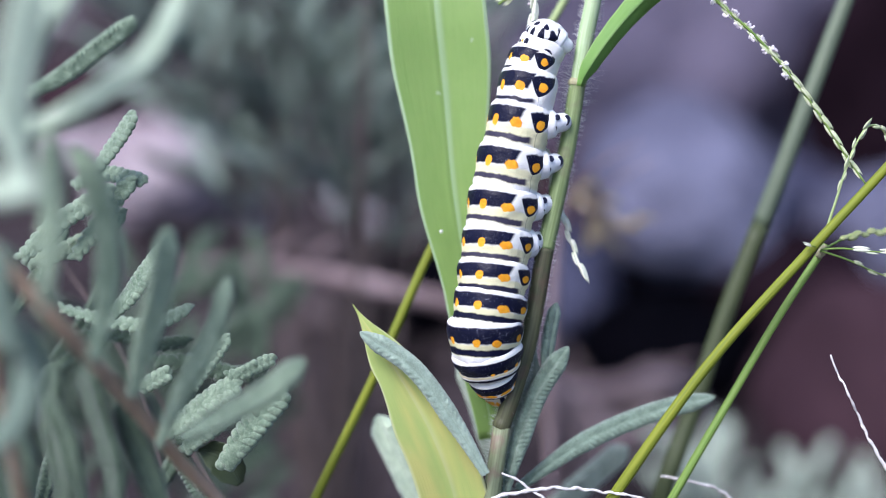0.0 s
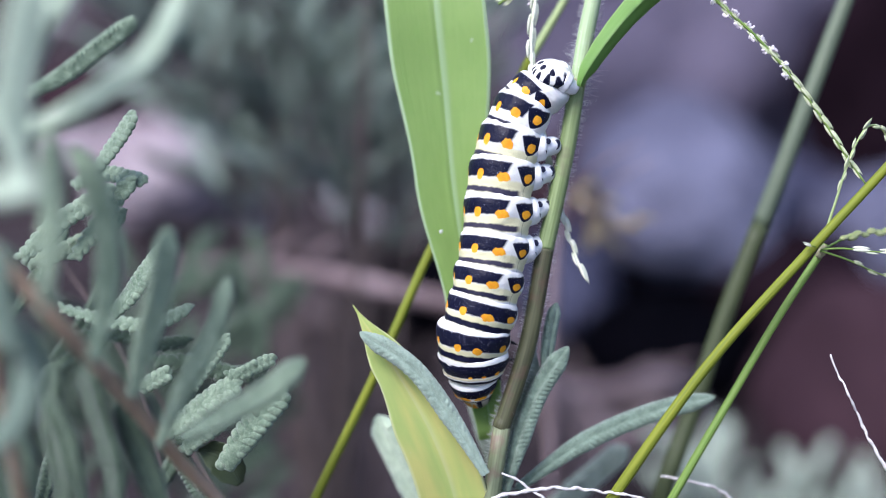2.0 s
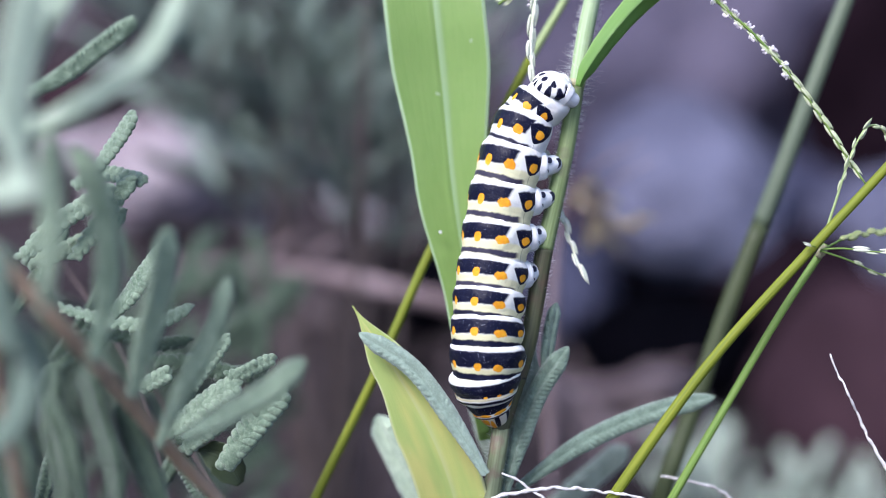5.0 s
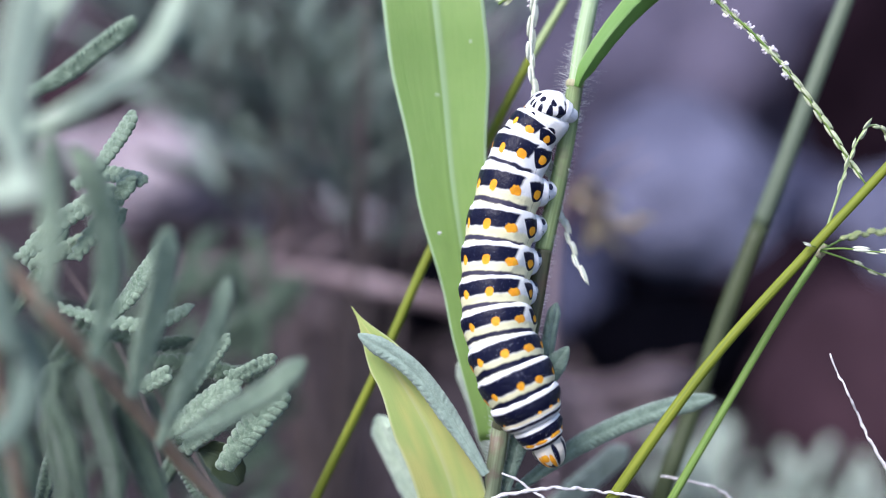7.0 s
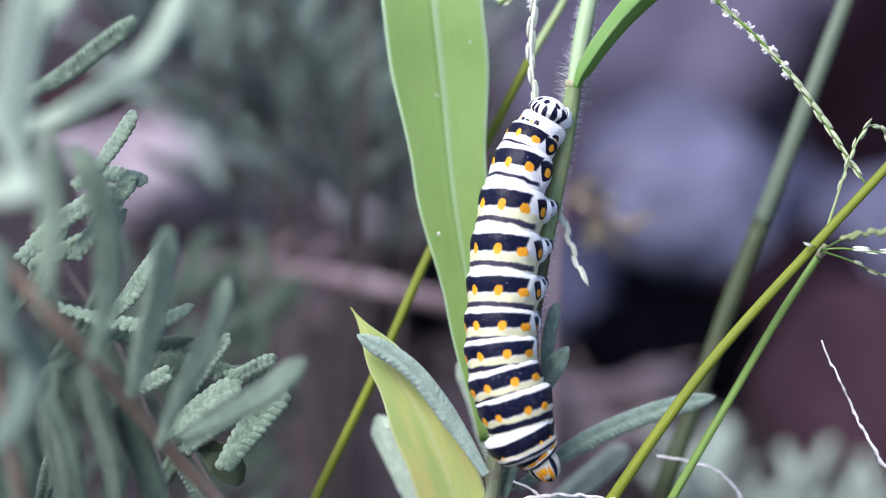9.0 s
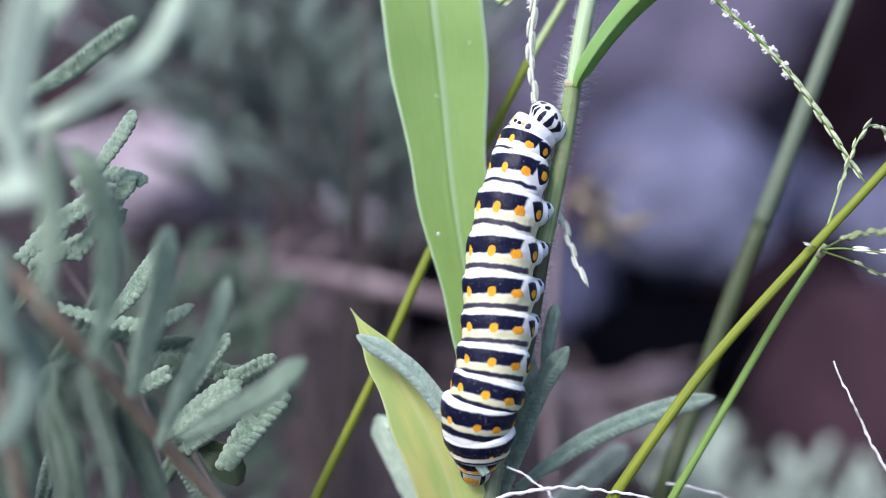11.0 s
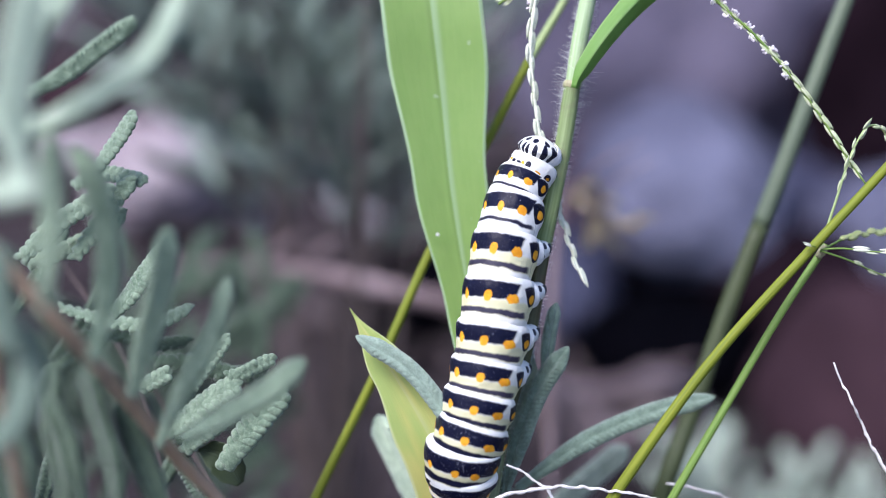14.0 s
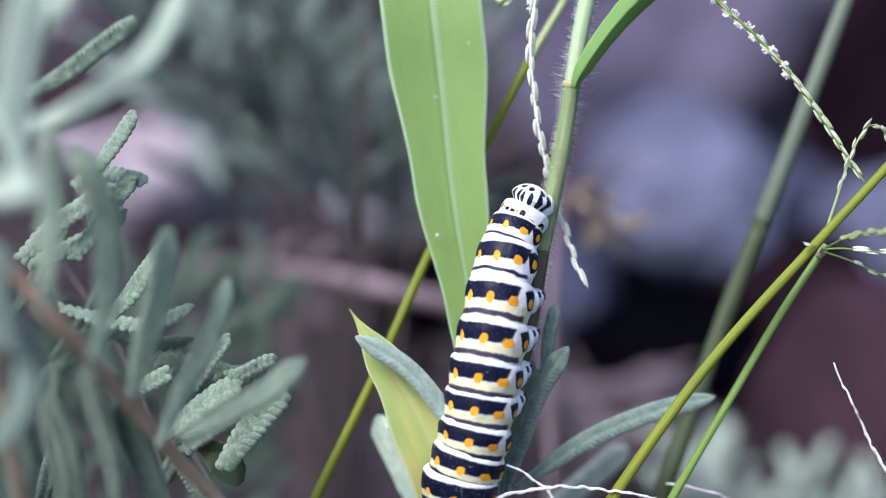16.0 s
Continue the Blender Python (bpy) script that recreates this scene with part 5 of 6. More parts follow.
    walk(caterpillar_parts["A8"], [
        (0, pose(0.01082, 0.00270, 0.02239, -19.5, -2.4, -85.4)),
        (0.5, pose(0.01098, 0.00270, 0.01977, -29.3, 9.3, -85.5)),
        (1, pose(0.01052, 0.00271, 0.01929, -48.9, 10.3, -86.3)),
        (1.5, pose(0.01088, 0.00269, 0.01851, -45.3, 10.2, -86.0)),
        (2, pose(0.01087, 0.00270, 0.01857, -44.3, 9.3, -87.0)),
        (2.5, pose(0.01100, 0.00276, 0.01859, -40.3, 8.9, -84.9)),
        (3, pose(0.01087, 0.00278, 0.01855, -38.4, 9.6, -83.9)),
        (3.5, pose(0.01080, 0.00276, 0.01830, -36.9, 8.2, -84.3)),
        (4, pose(0.01073, 0.00275, 0.01801, -36.6, 7.9, -84.8)),
        (6.5, pose(0.01123, 0.00181, 0.01475, -39.2, 13.6, -80.5)),
        (7, pose(0.01080, 0.00231, 0.01419, -34.5, 10.3, -76.2)),
        (7.5, pose(0.01083, 0.00189, 0.01363, -33.3, 6.2, -72.9)),
        (8, pose(0.01065, 0.00190, 0.01319, -31.7, 4.5, -65.5)),
        (8.5, pose(0.01051, 0.00189, 0.01286, -30.0, 3.9, -60.1)),
        (9, pose(0.01050, 0.00191, 0.01283, -29.2, 5.4, -57.7)),
        (11.5, pose(0.00948, 0.00223, 0.01190, -24.9, 5.5, -55.6)),
        (12, pose(0.00938, 0.00226, 0.01033, -31.6, 9.0, -58.6)),
        (12.5, pose(0.00976, 0.00231, 0.00976, -33.2, 9.4, -62.7)),
        (13, pose(0.00972, 0.00186, 0.00870, -31.0, 4.3, -59.7)),
        (13.5, pose(0.00962, 0.00180, 0.00831, -29.7, 3.3, -55.8)),
        (14, pose(0.00934, 0.00187, 0.00791, -27.2, 5.1, -52.6)),
        (14.5, pose(0.00872, 0.00182, 0.00680, -23.8, 3.0, -48.4)),
        (15, pose(0.00862, 0.00153, 0.00470, -30.4, 7.5, -46.9)),
        (15.5, pose(0.00874, 0.00144, 0.00331, -31.0, 2.8, -50.1)),
        (16, pose(0.00850, 0.00141, 0.00207, -26.9, 4.5, -46.9)),
    ])
    walk(caterpillar_parts["A7"], [
        (0, pose(0.01019, 0.00245, 0.01937, -13.1, -0.7, -81.6)),
        (0.5, pose(0.00998, 0.00275, 0.01749, -20.9, 6.4, -75.1)),
        (1, pose(0.00916, 0.00270, 0.01724, -23.7, 6.3, -75.8)),
        (1.5, pose(0.00929, 0.00269, 0.01626, -26.8, 7.6, -76.4)),
        (2, pose(0.00937, 0.00270, 0.01626, -25.5, 6.7, -76.6)),
        (2.5, pose(0.00968, 0.00270, 0.01621, -23.6, 5.3, -75.1)),
        (3, pose(0.00964, 0.00273, 0.01602, -20.2, 5.1, -73.0)),
        (3.5, pose(0.00949, 0.00269, 0.01561, -20.3, 4.6, -74.4)),
        (4, pose(0.00946, 0.00267, 0.01528, -19.6, 4.1, -74.9)),
        (6.5, pose(0.00958, 0.00184, 0.01226, -25.7, 11.0, -69.7)),
        (7, pose(0.00935, 0.00214, 0.01149, -21.3, 6.9, -65.2)),
        (7.5, pose(0.00942, 0.00150, 0.01081, -21.7, 4.5, -62.8)),
        (8, pose(0.00937, 0.00124, 0.01019, -21.0, 2.6, -57.0)),
        (8.5, pose(0.00932, 0.00109, 0.00972, -20.3, 1.8, -52.5)),
        (9, pose(0.00929, 0.00112, 0.00964, -20.0, 2.2, -50.9)),
        (11.5, pose(0.00858, 0.00163, 0.00881, -16.9, 1.6, -50.9)),
        (12, pose(0.00829, 0.00168, 0.00765, -19.6, 1.5, -52.5)),
        (12.5, pose(0.00833, 0.00173, 0.00680, -22.1, 3.7, -55.2)),
        (13, pose(0.00850, 0.00104, 0.00558, -21.4, 1.1, -53.8)),
        (13.5, pose(0.00848, 0.00086, 0.00504, -20.5, 0.1, -50.5)),
        (14, pose(0.00827, 0.00096, 0.00450, -19.2, 0.8, -48.2)),
        (14.5, pose(0.00803, 0.00097, 0.00374, -17.6, -0.7, -45.4)),
        (15, pose(0.00777, 0.00065, 0.00201, -20.1, -1.3, -43.2)),
        (15.5, pose(0.00762, 0.00046, 0.00043, -22.5, 1.3, -46.2)),
        (16, pose(0.00748, 0.00042, -0.00127, -19.2, 1.0, -43.3)),
    ])
    walk(caterpillar_parts["A6"], [
        (0, pose(0.00919, 0.00237, 0.01522, -12.9, 3.3, -72.3)),
        (0.5, pose(0.00881, 0.00275, 0.01437, -16.6, 6.3, -66.8)),
        (1, pose(0.00814, 0.00270, 0.01405, -12.5, 4.4, -67.2)),
        (1.5, pose(0.00791, 0.00274, 0.01287, -15.3, 6.1, -68.7)),
        (2, pose(0.00802, 0.00272, 0.01278, -16.0, 5.8, -69.6)),
        (2.5, pose(0.00826, 0.00262, 0.01246, -16.4, 6.0, -68.2)),
        (3, pose(0.00840, 0.00263, 0.01203, -15.0, 5.1, -67.3)),
        (3.5, pose(0.00818, 0.00261, 0.01138, -13.4, 4.6, -68.3)),
        (4, pose(0.00817, 0.00259, 0.01096, -13.5, 4.4, -69.0)),
        (6.5, pose(0.00793, 0.00189, 0.00849, -15.8, 9.3, -58.7)),
        (7, pose(0.00800, 0.00193, 0.00732, -14.8, 6.2, -55.6)),
        (7.5, pose(0.00801, 0.00109, 0.00644, -14.6, 4.8, -51.8)),
        (8, pose(0.00800, 0.00060, 0.00557, -13.9, 3.1, -47.0)),
        (8.5, pose(0.00806, 0.00032, 0.00505, -13.7, 2.7, -43.4)),
        (9, pose(0.00810, 0.00034, 0.00498, -13.6, 2.8, -42.2)),
        (11.5, pose(0.00757, 0.00095, 0.00440, -13.1, 1.8, -45.9)),
        (12, pose(0.00740, 0.00097, 0.00374, -13.7, -0.0, -46.9)),
        (12.5, pose(0.00715, 0.00105, 0.00272, -15.0, 1.5, -48.0)),
        (13, pose(0.00731, 0.00027, 0.00134, -15.4, 2.5, -47.2)),
        (13.5, pose(0.00735, -0.00004, 0.00050, -14.4, 1.4, -44.8)),
        (14, pose(0.00718, 0.00009, -0.00011, -13.4, 2.2, -42.5)),
        (14.5, pose(0.00714, 0.00013, -0.00051, -13.2, 1.9, -40.5)),
        (15, pose(0.00715, -0.00024, -0.00158, -13.1, -0.7, -39.8)),
        (15.5, pose(0.00662, -0.00038, -0.00342, -14.8, 2.1, -41.0)),
        (16, pose(0.00654, -0.00047, -0.00577, -14.1, 2.7, -39.3)),
    ])
    walk(caterpillar_parts["A5"], [
        (0, pose(0.00806, 0.00231, 0.01036, -11.3, 4.3, -64.4)),
        (0.5, pose(0.00773, 0.00263, 0.01045, -12.2, 4.6, -61.5)),
        (1, pose(0.00745, 0.00259, 0.00993, -8.7, 2.5, -61.4)),
        (1.5, pose(0.00719, 0.00269, 0.00913, -8.3, 2.5, -62.8)),
        (2, pose(0.00711, 0.00267, 0.00890, -9.3, 2.9, -64.3)),
        (2.5, pose(0.00714, 0.00259, 0.00814, -10.2, 4.5, -62.9)),
        (3, pose(0.00723, 0.00254, 0.00750, -11.8, 4.5, -61.9)),
        (3.5, pose(0.00722, 0.00256, 0.00656, -10.0, 3.9, -65.0)),
        (4, pose(0.00715, 0.00255, 0.00616, -10.2, 4.0, -65.8)),
        (6.5, pose(0.00696, 0.00177, 0.00431, -9.8, 2.4, -52.1)),
        (7, pose(0.00690, 0.00161, 0.00277, -11.9, 2.5, -48.9)),
        (7.5, pose(0.00707, 0.00063, 0.00168, -11.1, 2.3, -46.2)),
        (8, pose(0.00726, 0.00000, 0.00057, -9.6, 0.0, -42.0)),
        (8.5, pose(0.00735, -0.00032, -0.00002, -9.3, 0.3, -38.6)),
        (9, pose(0.00736, -0.00031, -0.00004, -9.6, 0.7, -38.0)),
        (11.5, pose(0.00679, 0.00032, -0.00056, -10.0, 0.3, -41.5)),
        (12, pose(0.00678, 0.00026, -0.00088, -10.2, -1.1, -42.2)),
        (12.5, pose(0.00654, 0.00040, -0.00151, -10.3, -1.4, -43.7)),
        (13, pose(0.00648, -0.00031, -0.00311, -10.9, 1.7, -43.2)),
        (13.5, pose(0.00660, -0.00070, -0.00437, -10.4, 1.5, -41.5)),
        (14, pose(0.00641, -0.00050, -0.00533, -9.3, 3.0, -40.6)),
        (14.5, pose(0.00635, -0.00050, -0.00564, -10.0, 3.3, -38.8)),
        (15, pose(0.00663, -0.00089, -0.00621, -9.1, 1.7, -38.4)),
        (15.5, pose(0.00601, -0.00095, -0.00758, -9.1, 1.4, -38.6)),
        (16, pose(0.00571, -0.00108, -0.01034, -11.3, 4.8, -38.1)),
    ])
    walk(caterpillar_parts["A4"], [
        (0, pose(0.00707, 0.00218, 0.00527, -9.6, 3.2, -57.7)),
        (0.5, pose(0.00683, 0.00247, 0.00572, -8.7, 3.1, -58.0)),
        (1, pose(0.00675, 0.00240, 0.00515, -7.5, 1.8, -58.0)),
        (1.5, pose(0.00669, 0.00252, 0.00473, -6.7, 1.5, -58.9)),
        (2, pose(0.00661, 0.00251, 0.00450, -6.7, 1.6, -60.5)),
        (2.5, pose(0.00659, 0.00251, 0.00399, -6.6, 2.1, -59.1)),
        (3, pose(0.00644, 0.00238, 0.00326, -7.9, 1.7, -56.8)),
        (3.5, pose(0.00639, 0.00249, 0.00193, -9.8, 4.1, -60.4)),
        (4, pose(0.00635, 0.00249, 0.00157, -9.9, 4.1, -62.5)),
        (6.5, pose(0.00652, 0.00125, -0.00025, -9.8, -2.8, -44.2)),
        (7, pose(0.00634, 0.00101, -0.00149, -10.8, -2.7, -41.8)),
        (7.5, pose(0.00645, 0.00010, -0.00280, -10.0, -0.3, -39.9)),
        (8, pose(0.00690, -0.00061, -0.00414, -9.0, -1.7, -35.8)),
        (8.5, pose(0.00702, -0.00090, -0.00476, -8.2, -1.0, -32.6)),
        (9, pose(0.00699, -0.00089, -0.00480, -8.3, -0.6, -31.9)),
        (11.5, pose(0.00642, -0.00029, -0.00518, -8.4, -1.6, -35.8)),
        (12, pose(0.00641, -0.00039, -0.00553, -8.5, -1.5, -36.4)),
        (12.5, pose(0.00623, -0.00022, -0.00585, -8.4, -1.8, -37.8)),
        (13, pose(0.00600, -0.00076, -0.00727, -7.0, -0.4, -37.8)),
        (13.5, pose(0.00602, -0.00116, -0.00882, -7.9, 1.5, -36.5)),
        (14, pose(0.00568, -0.00084, -0.01040, -8.2, 5.2, -36.6)),
        (14.5, pose(0.00554, -0.00091, -0.01080, -8.7, 5.3, -35.5)),
        (15, pose(0.00597, -0.00128, -0.01120, -8.2, 5.1, -35.5)),
        (15.5, pose(0.00561, -0.00130, -0.01190, -6.6, 2.9, -35.6)),
        (16, pose(0.00486, -0.00142, -0.01462, -8.5, 6.8, -34.9)),
    ])
    walk(caterpillar_parts["A3"], [
        (0, pose(0.00640, 0.00189, 0.00068, -9.0, 1.1, -50.5)),
        (0.5, pose(0.00626, 0.00230, 0.00122, -7.3, 2.2, -54.1)),
        (1, pose(0.00625, 0.00218, 0.00060, -6.9, 1.3, -54.3)),
        (1.5, pose(0.00618, 0.00235, 0.00026, -7.7, 2.9, -56.2)),
        (2, pose(0.00609, 0.00237, 0.00010, -8.2, 3.3, -57.9)),
        (2.5, pose(0.00615, 0.00235, -0.00026, -7.1, 2.5, -55.8)),
        (3, pose(0.00613, 0.00211, -0.00076, -7.0, 0.5, -52.5)),
        (3.5, pose(0.00564, 0.00237, -0.00196, -10.2, 4.7, -55.5)),
        (4, pose(0.00556, 0.00240, -0.00233, -11.3, 5.6, -57.5)),
        (6.5, pose(0.00620, 0.00037, -0.00462, -11.0, -7.7, -35.0)),
        (7, pose(0.00614, 0.00019, -0.00540, -10.6, -8.5, -33.2)),
        (7.5, pose(0.00617, -0.00052, -0.00658, -8.7, -5.6, -31.8)),
        (8, pose(0.00666, -0.00127, -0.00815, -9.3, -3.1, -27.9)),
        (8.5, pose(0.00680, -0.00148, -0.00889, -8.1, -2.0, -23.8)),
        (9, pose(0.00676, -0.00145, -0.00889, -8.1, -2.0, -23.0)),
        (11.5, pose(0.00623, -0.00090, -0.00946, -9.2, 0.2, -31.5)),
        (12, pose(0.00617, -0.00097, -0.00987, -8.7, 0.1, -32.6)),
        (12.5, pose(0.00597, -0.00078, -0.01022, -8.7, 1.2, -33.1)),
        (13, pose(0.00592, -0.00113, -0.01117, -6.2, 0.4, -33.5)),
        (13.5, pose(0.00574, -0.00148, -0.01256, -6.2, 2.5, -31.7)),
        (14, pose(0.00493, -0.00109, -0.01461, -8.7, 8.0, -32.2)),
        (14.5, pose(0.00476, -0.00119, -0.01531, -7.7, 7.0, -32.2)),
        (15, pose(0.00514, -0.00151, -0.01572, -7.8, 8.0, -32.1)),
        (15.5, pose(0.00505, -0.00151, -0.01628, -6.6, 6.8, -31.7)),
        (16, pose(0.00426, -0.00152, -0.01823, -5.9, 8.2, -32.3)),
    ])
    walk(caterpillar_parts["A2"], [
        (0, pose(0.00593, 0.00146, -0.00318, -9.4, 0.5, -47.2)),
        (0.5, pose(0.00577, 0.00211, -0.00271, -7.3, 3.0, -52.6)),
        (1, pose(0.00579, 0.00195, -0.00342, -7.9, 3.5, -54.1)),
        (1.5, pose(0.00550, 0.00223, -0.00371, -9.1, 5.8, -56.6)),
        (2, pose(0.00537, 0.00229, -0.00368, -9.8, 6.2, -57.8)),
        (2.5, pose(0.00557, 0.00224, -0.00409, -9.0, 5.4, -55.4)),
        (3, pose(0.00564, 0.00185, -0.00452, -8.7, 3.9, -51.8)),
        (3.5, pose(0.00499, 0.00225, -0.00527, -9.7, 6.1, -54.4)),
        (4, pose(0.00479, 0.00231, -0.00547, -11.5, 7.4, -55.7)),
        (6.5, pose(0.00650, -0.00069, -0.00841, -9.3, -14.4, -29.8)),
        (7, pose(0.00650, -0.00077, -0.00886, -8.6, -15.1, -28.2)),
        (7.5, pose(0.00647, -0.00119, -0.00987, -6.5, -10.7, -27.3)),
        (8, pose(0.00669, -0.00185, -0.01144, -6.6, -7.0, -23.3)),
        (8.5, pose(0.00683, -0.00198, -0.01219, -5.5, -6.7, -18.0)),
        (9, pose(0.00681, -0.00195, -0.01217, -6.5, -7.0, -16.3)),
        (11.5, pose(0.00569, -0.00141, -0.01349, -9.8, 6.2, -29.3)),
        (12, pose(0.00570, -0.00147, -0.01401, -9.0, 5.1, -30.8)),
        (12.5, pose(0.00537, -0.00122, -0.01439, -9.4, 7.4, -31.6)),
        (13, pose(0.00547, -0.00144, -0.01521, -7.8, 7.4, -31.9)),
        (13.5, pose(0.00532, -0.00167, -0.01616, -6.0, 7.2, -30.2)),
        (14, pose(0.00409, -0.00129, -0.01828, -8.6, 11.2, -30.9)),
        (14.5, pose(0.00407, -0.00132, -0.01914, -7.1, 10.1, -32.2)),
        (15, pose(0.00434, -0.00164, -0.01971, -7.1, 11.1, -30.4)),
        (15.5, pose(0.00424, -0.00160, -0.02025, -6.9, 11.0, -30.1)),
        (16, pose(0.00360, -0.00150, -0.02173, -5.7, 11.7, -31.7)),
    ])
    walk(caterpillar_parts["A1"], [
        (0, pose(0.00547, 0.00112, -0.00662, -9.2, 3.5, -43.1)),
        (0.5, pose(0.00526, 0.00203, -0.00630, -8.4, 7.4, -49.1)),
        (1, pose(0.00511, 0.00194, -0.00713, -9.0, 8.9, -51.7)),
        (1.5, pose(0.00471, 0.00232, -0.00740, -9.9, 10.5, -54.3)),
        (2, pose(0.00457, 0.00237, -0.00725, -10.6, 10.6, -55.2)),
        (2.5, pose(0.00480, 0.00226, -0.00760, -9.8, 9.4, -52.4)),
        (3, pose(0.00496, 0.00181, -0.00797, -9.1, 9.0, -48.9)),
        (3.5, pose(0.00432, 0.00228, -0.00847, -8.1, 9.0, -50.4)),
        (4, pose(0.00407, 0.00235, -0.00848, -9.7, 10.0, -52.1)),
        (6.5, pose(0.00725, -0.00171, -0.01220, -5.5, -21.7, -26.3)),
        (7, pose(0.00729, -0.00168, -0.01244, -4.8, -21.5, -25.4)),
        (7.5, pose(0.00697, -0.00183, -0.01349, -4.5, -13.4, -23.8)),
        (8, pose(0.00711, -0.00229, -0.01476, -2.6, -12.7, -20.4)),
        (8.5, pose(0.00734, -0.00235, -0.01556, -2.3, -12.9, -14.3)),
        (9, pose(0.00732, -0.00239, -0.01542, -4.6, -16.1, -11.3)),
        (11.5, pose(0.00485, -0.00164, -0.01712, -10.7, 15.7, -30.2)),
        (12, pose(0.00492, -0.00168, -0.01776, -9.6, 13.5, -31.6)),
        (12.5, pose(0.00441, -0.00137, -0.01814, -9.6, 14.8, -33.4)),
        (13, pose(0.00450, -0.00152, -0.01891, -8.8, 15.8, -32.6)),
        (13.5, pose(0.00460, -0.00168, -0.01958, -7.0, 14.9, -31.3)),
        (14, pose(0.00319, -0.00130, -0.02163, -8.1, 16.2, -32.4)),
        (14.5, pose(0.00321, -0.00127, -0.02243, -8.2, 17.1, -34.1)),
        (15, pose(0.00341, -0.00159, -0.02312, -7.7, 16.2, -32.9)),
        (15.5, pose(0.00335, -0.00157, -0.02369, -6.8, 15.3, -30.6)),
        (16, pose(0.00273, -0.00137, -0.02491, -6.5, 15.5, -32.4)),
    ])
    walk(caterpillar_parts["T3"], [
        (0, pose(0.00486, 0.00093, -0.01008, 3.9, 3.7, -38.1)),
        (0.5, pose(0.00437, 0.00211, -0.00982, 2.1, 6.8, -42.6)),
        (1, pose(0.00417, 0.00213, -0.01072, 1.1, 9.4, -45.4)),
        (1.5, pose(0.00367, 0.00258, -0.01096, -0.2, 11.7, -48.2)),
        (2, pose(0.00351, 0.00260, -0.01073, 0.3, 12.6, -49.0)),
        (2.5, pose(0.00388, 0.00240, -0.01112, 0.8, 9.7, -46.7)),
        (3, pose(0.00407, 0.00193, -0.01147, 2.0, 8.1, -43.3)),
        (3.5, pose(0.00359, 0.00245, -0.01187, 2.5, 9.9, -45.3)),
        (4, pose(0.00324, 0.00251, -0.01178, 2.3, 10.9, -46.2)),
        (6.5, pose(0.00874, -0.00264, -0.01562, -2.8, -20.5, -25.7)),
        (7, pose(0.00866, -0.00248, -0.01568, 1.7, -24.3, -24.0)),
        (7.5, pose(0.00779, -0.00240, -0.01699, -2.5, -11.6, -21.2)),
        (8, pose(0.00796, -0.00265, -0.01799, 1.3, -10.4, -18.7)),
        (8.5, pose(0.00824, -0.00262, -0.01884, 1.4, -12.3, -13.4)),
        (9, pose(0.00846, -0.00282, -0.01836, -1.9, -16.3, -8.7)),
        (11.5, pose(0.00348, -0.00160, -0.01995, 4.1, 15.9, -26.9)),
        (12, pose(0.00372, -0.00162, -0.02070, 3.3, 15.0, -28.6)),
        (12.5, pose(0.00323, -0.00123, -0.02116, 2.8, 16.2, -30.6)),
        (13, pose(0.00329, -0.00133, -0.02195, 3.9, 15.7, -30.3)),
        (13.5, pose(0.00345, -0.00148, -0.02254, 6.0, 16.0, -29.6)),
        (14, pose(0.00205, -0.00110, -0.02457, 4.0, 15.5, -31.5)),
        (14.5, pose(0.00196, -0.00103, -0.02533, 3.0, 17.3, -33.1)),
        (15, pose(0.00230, -0.00138, -0.02609, 3.2, 15.2, -31.8)),
        (15.5, pose(0.00230, -0.00139, -0.02676, 4.4, 14.1, -29.6)),
        (16, pose(0.00174, -0.00120, -0.02797, -2.1, 11.9, -30.8)),
    ])
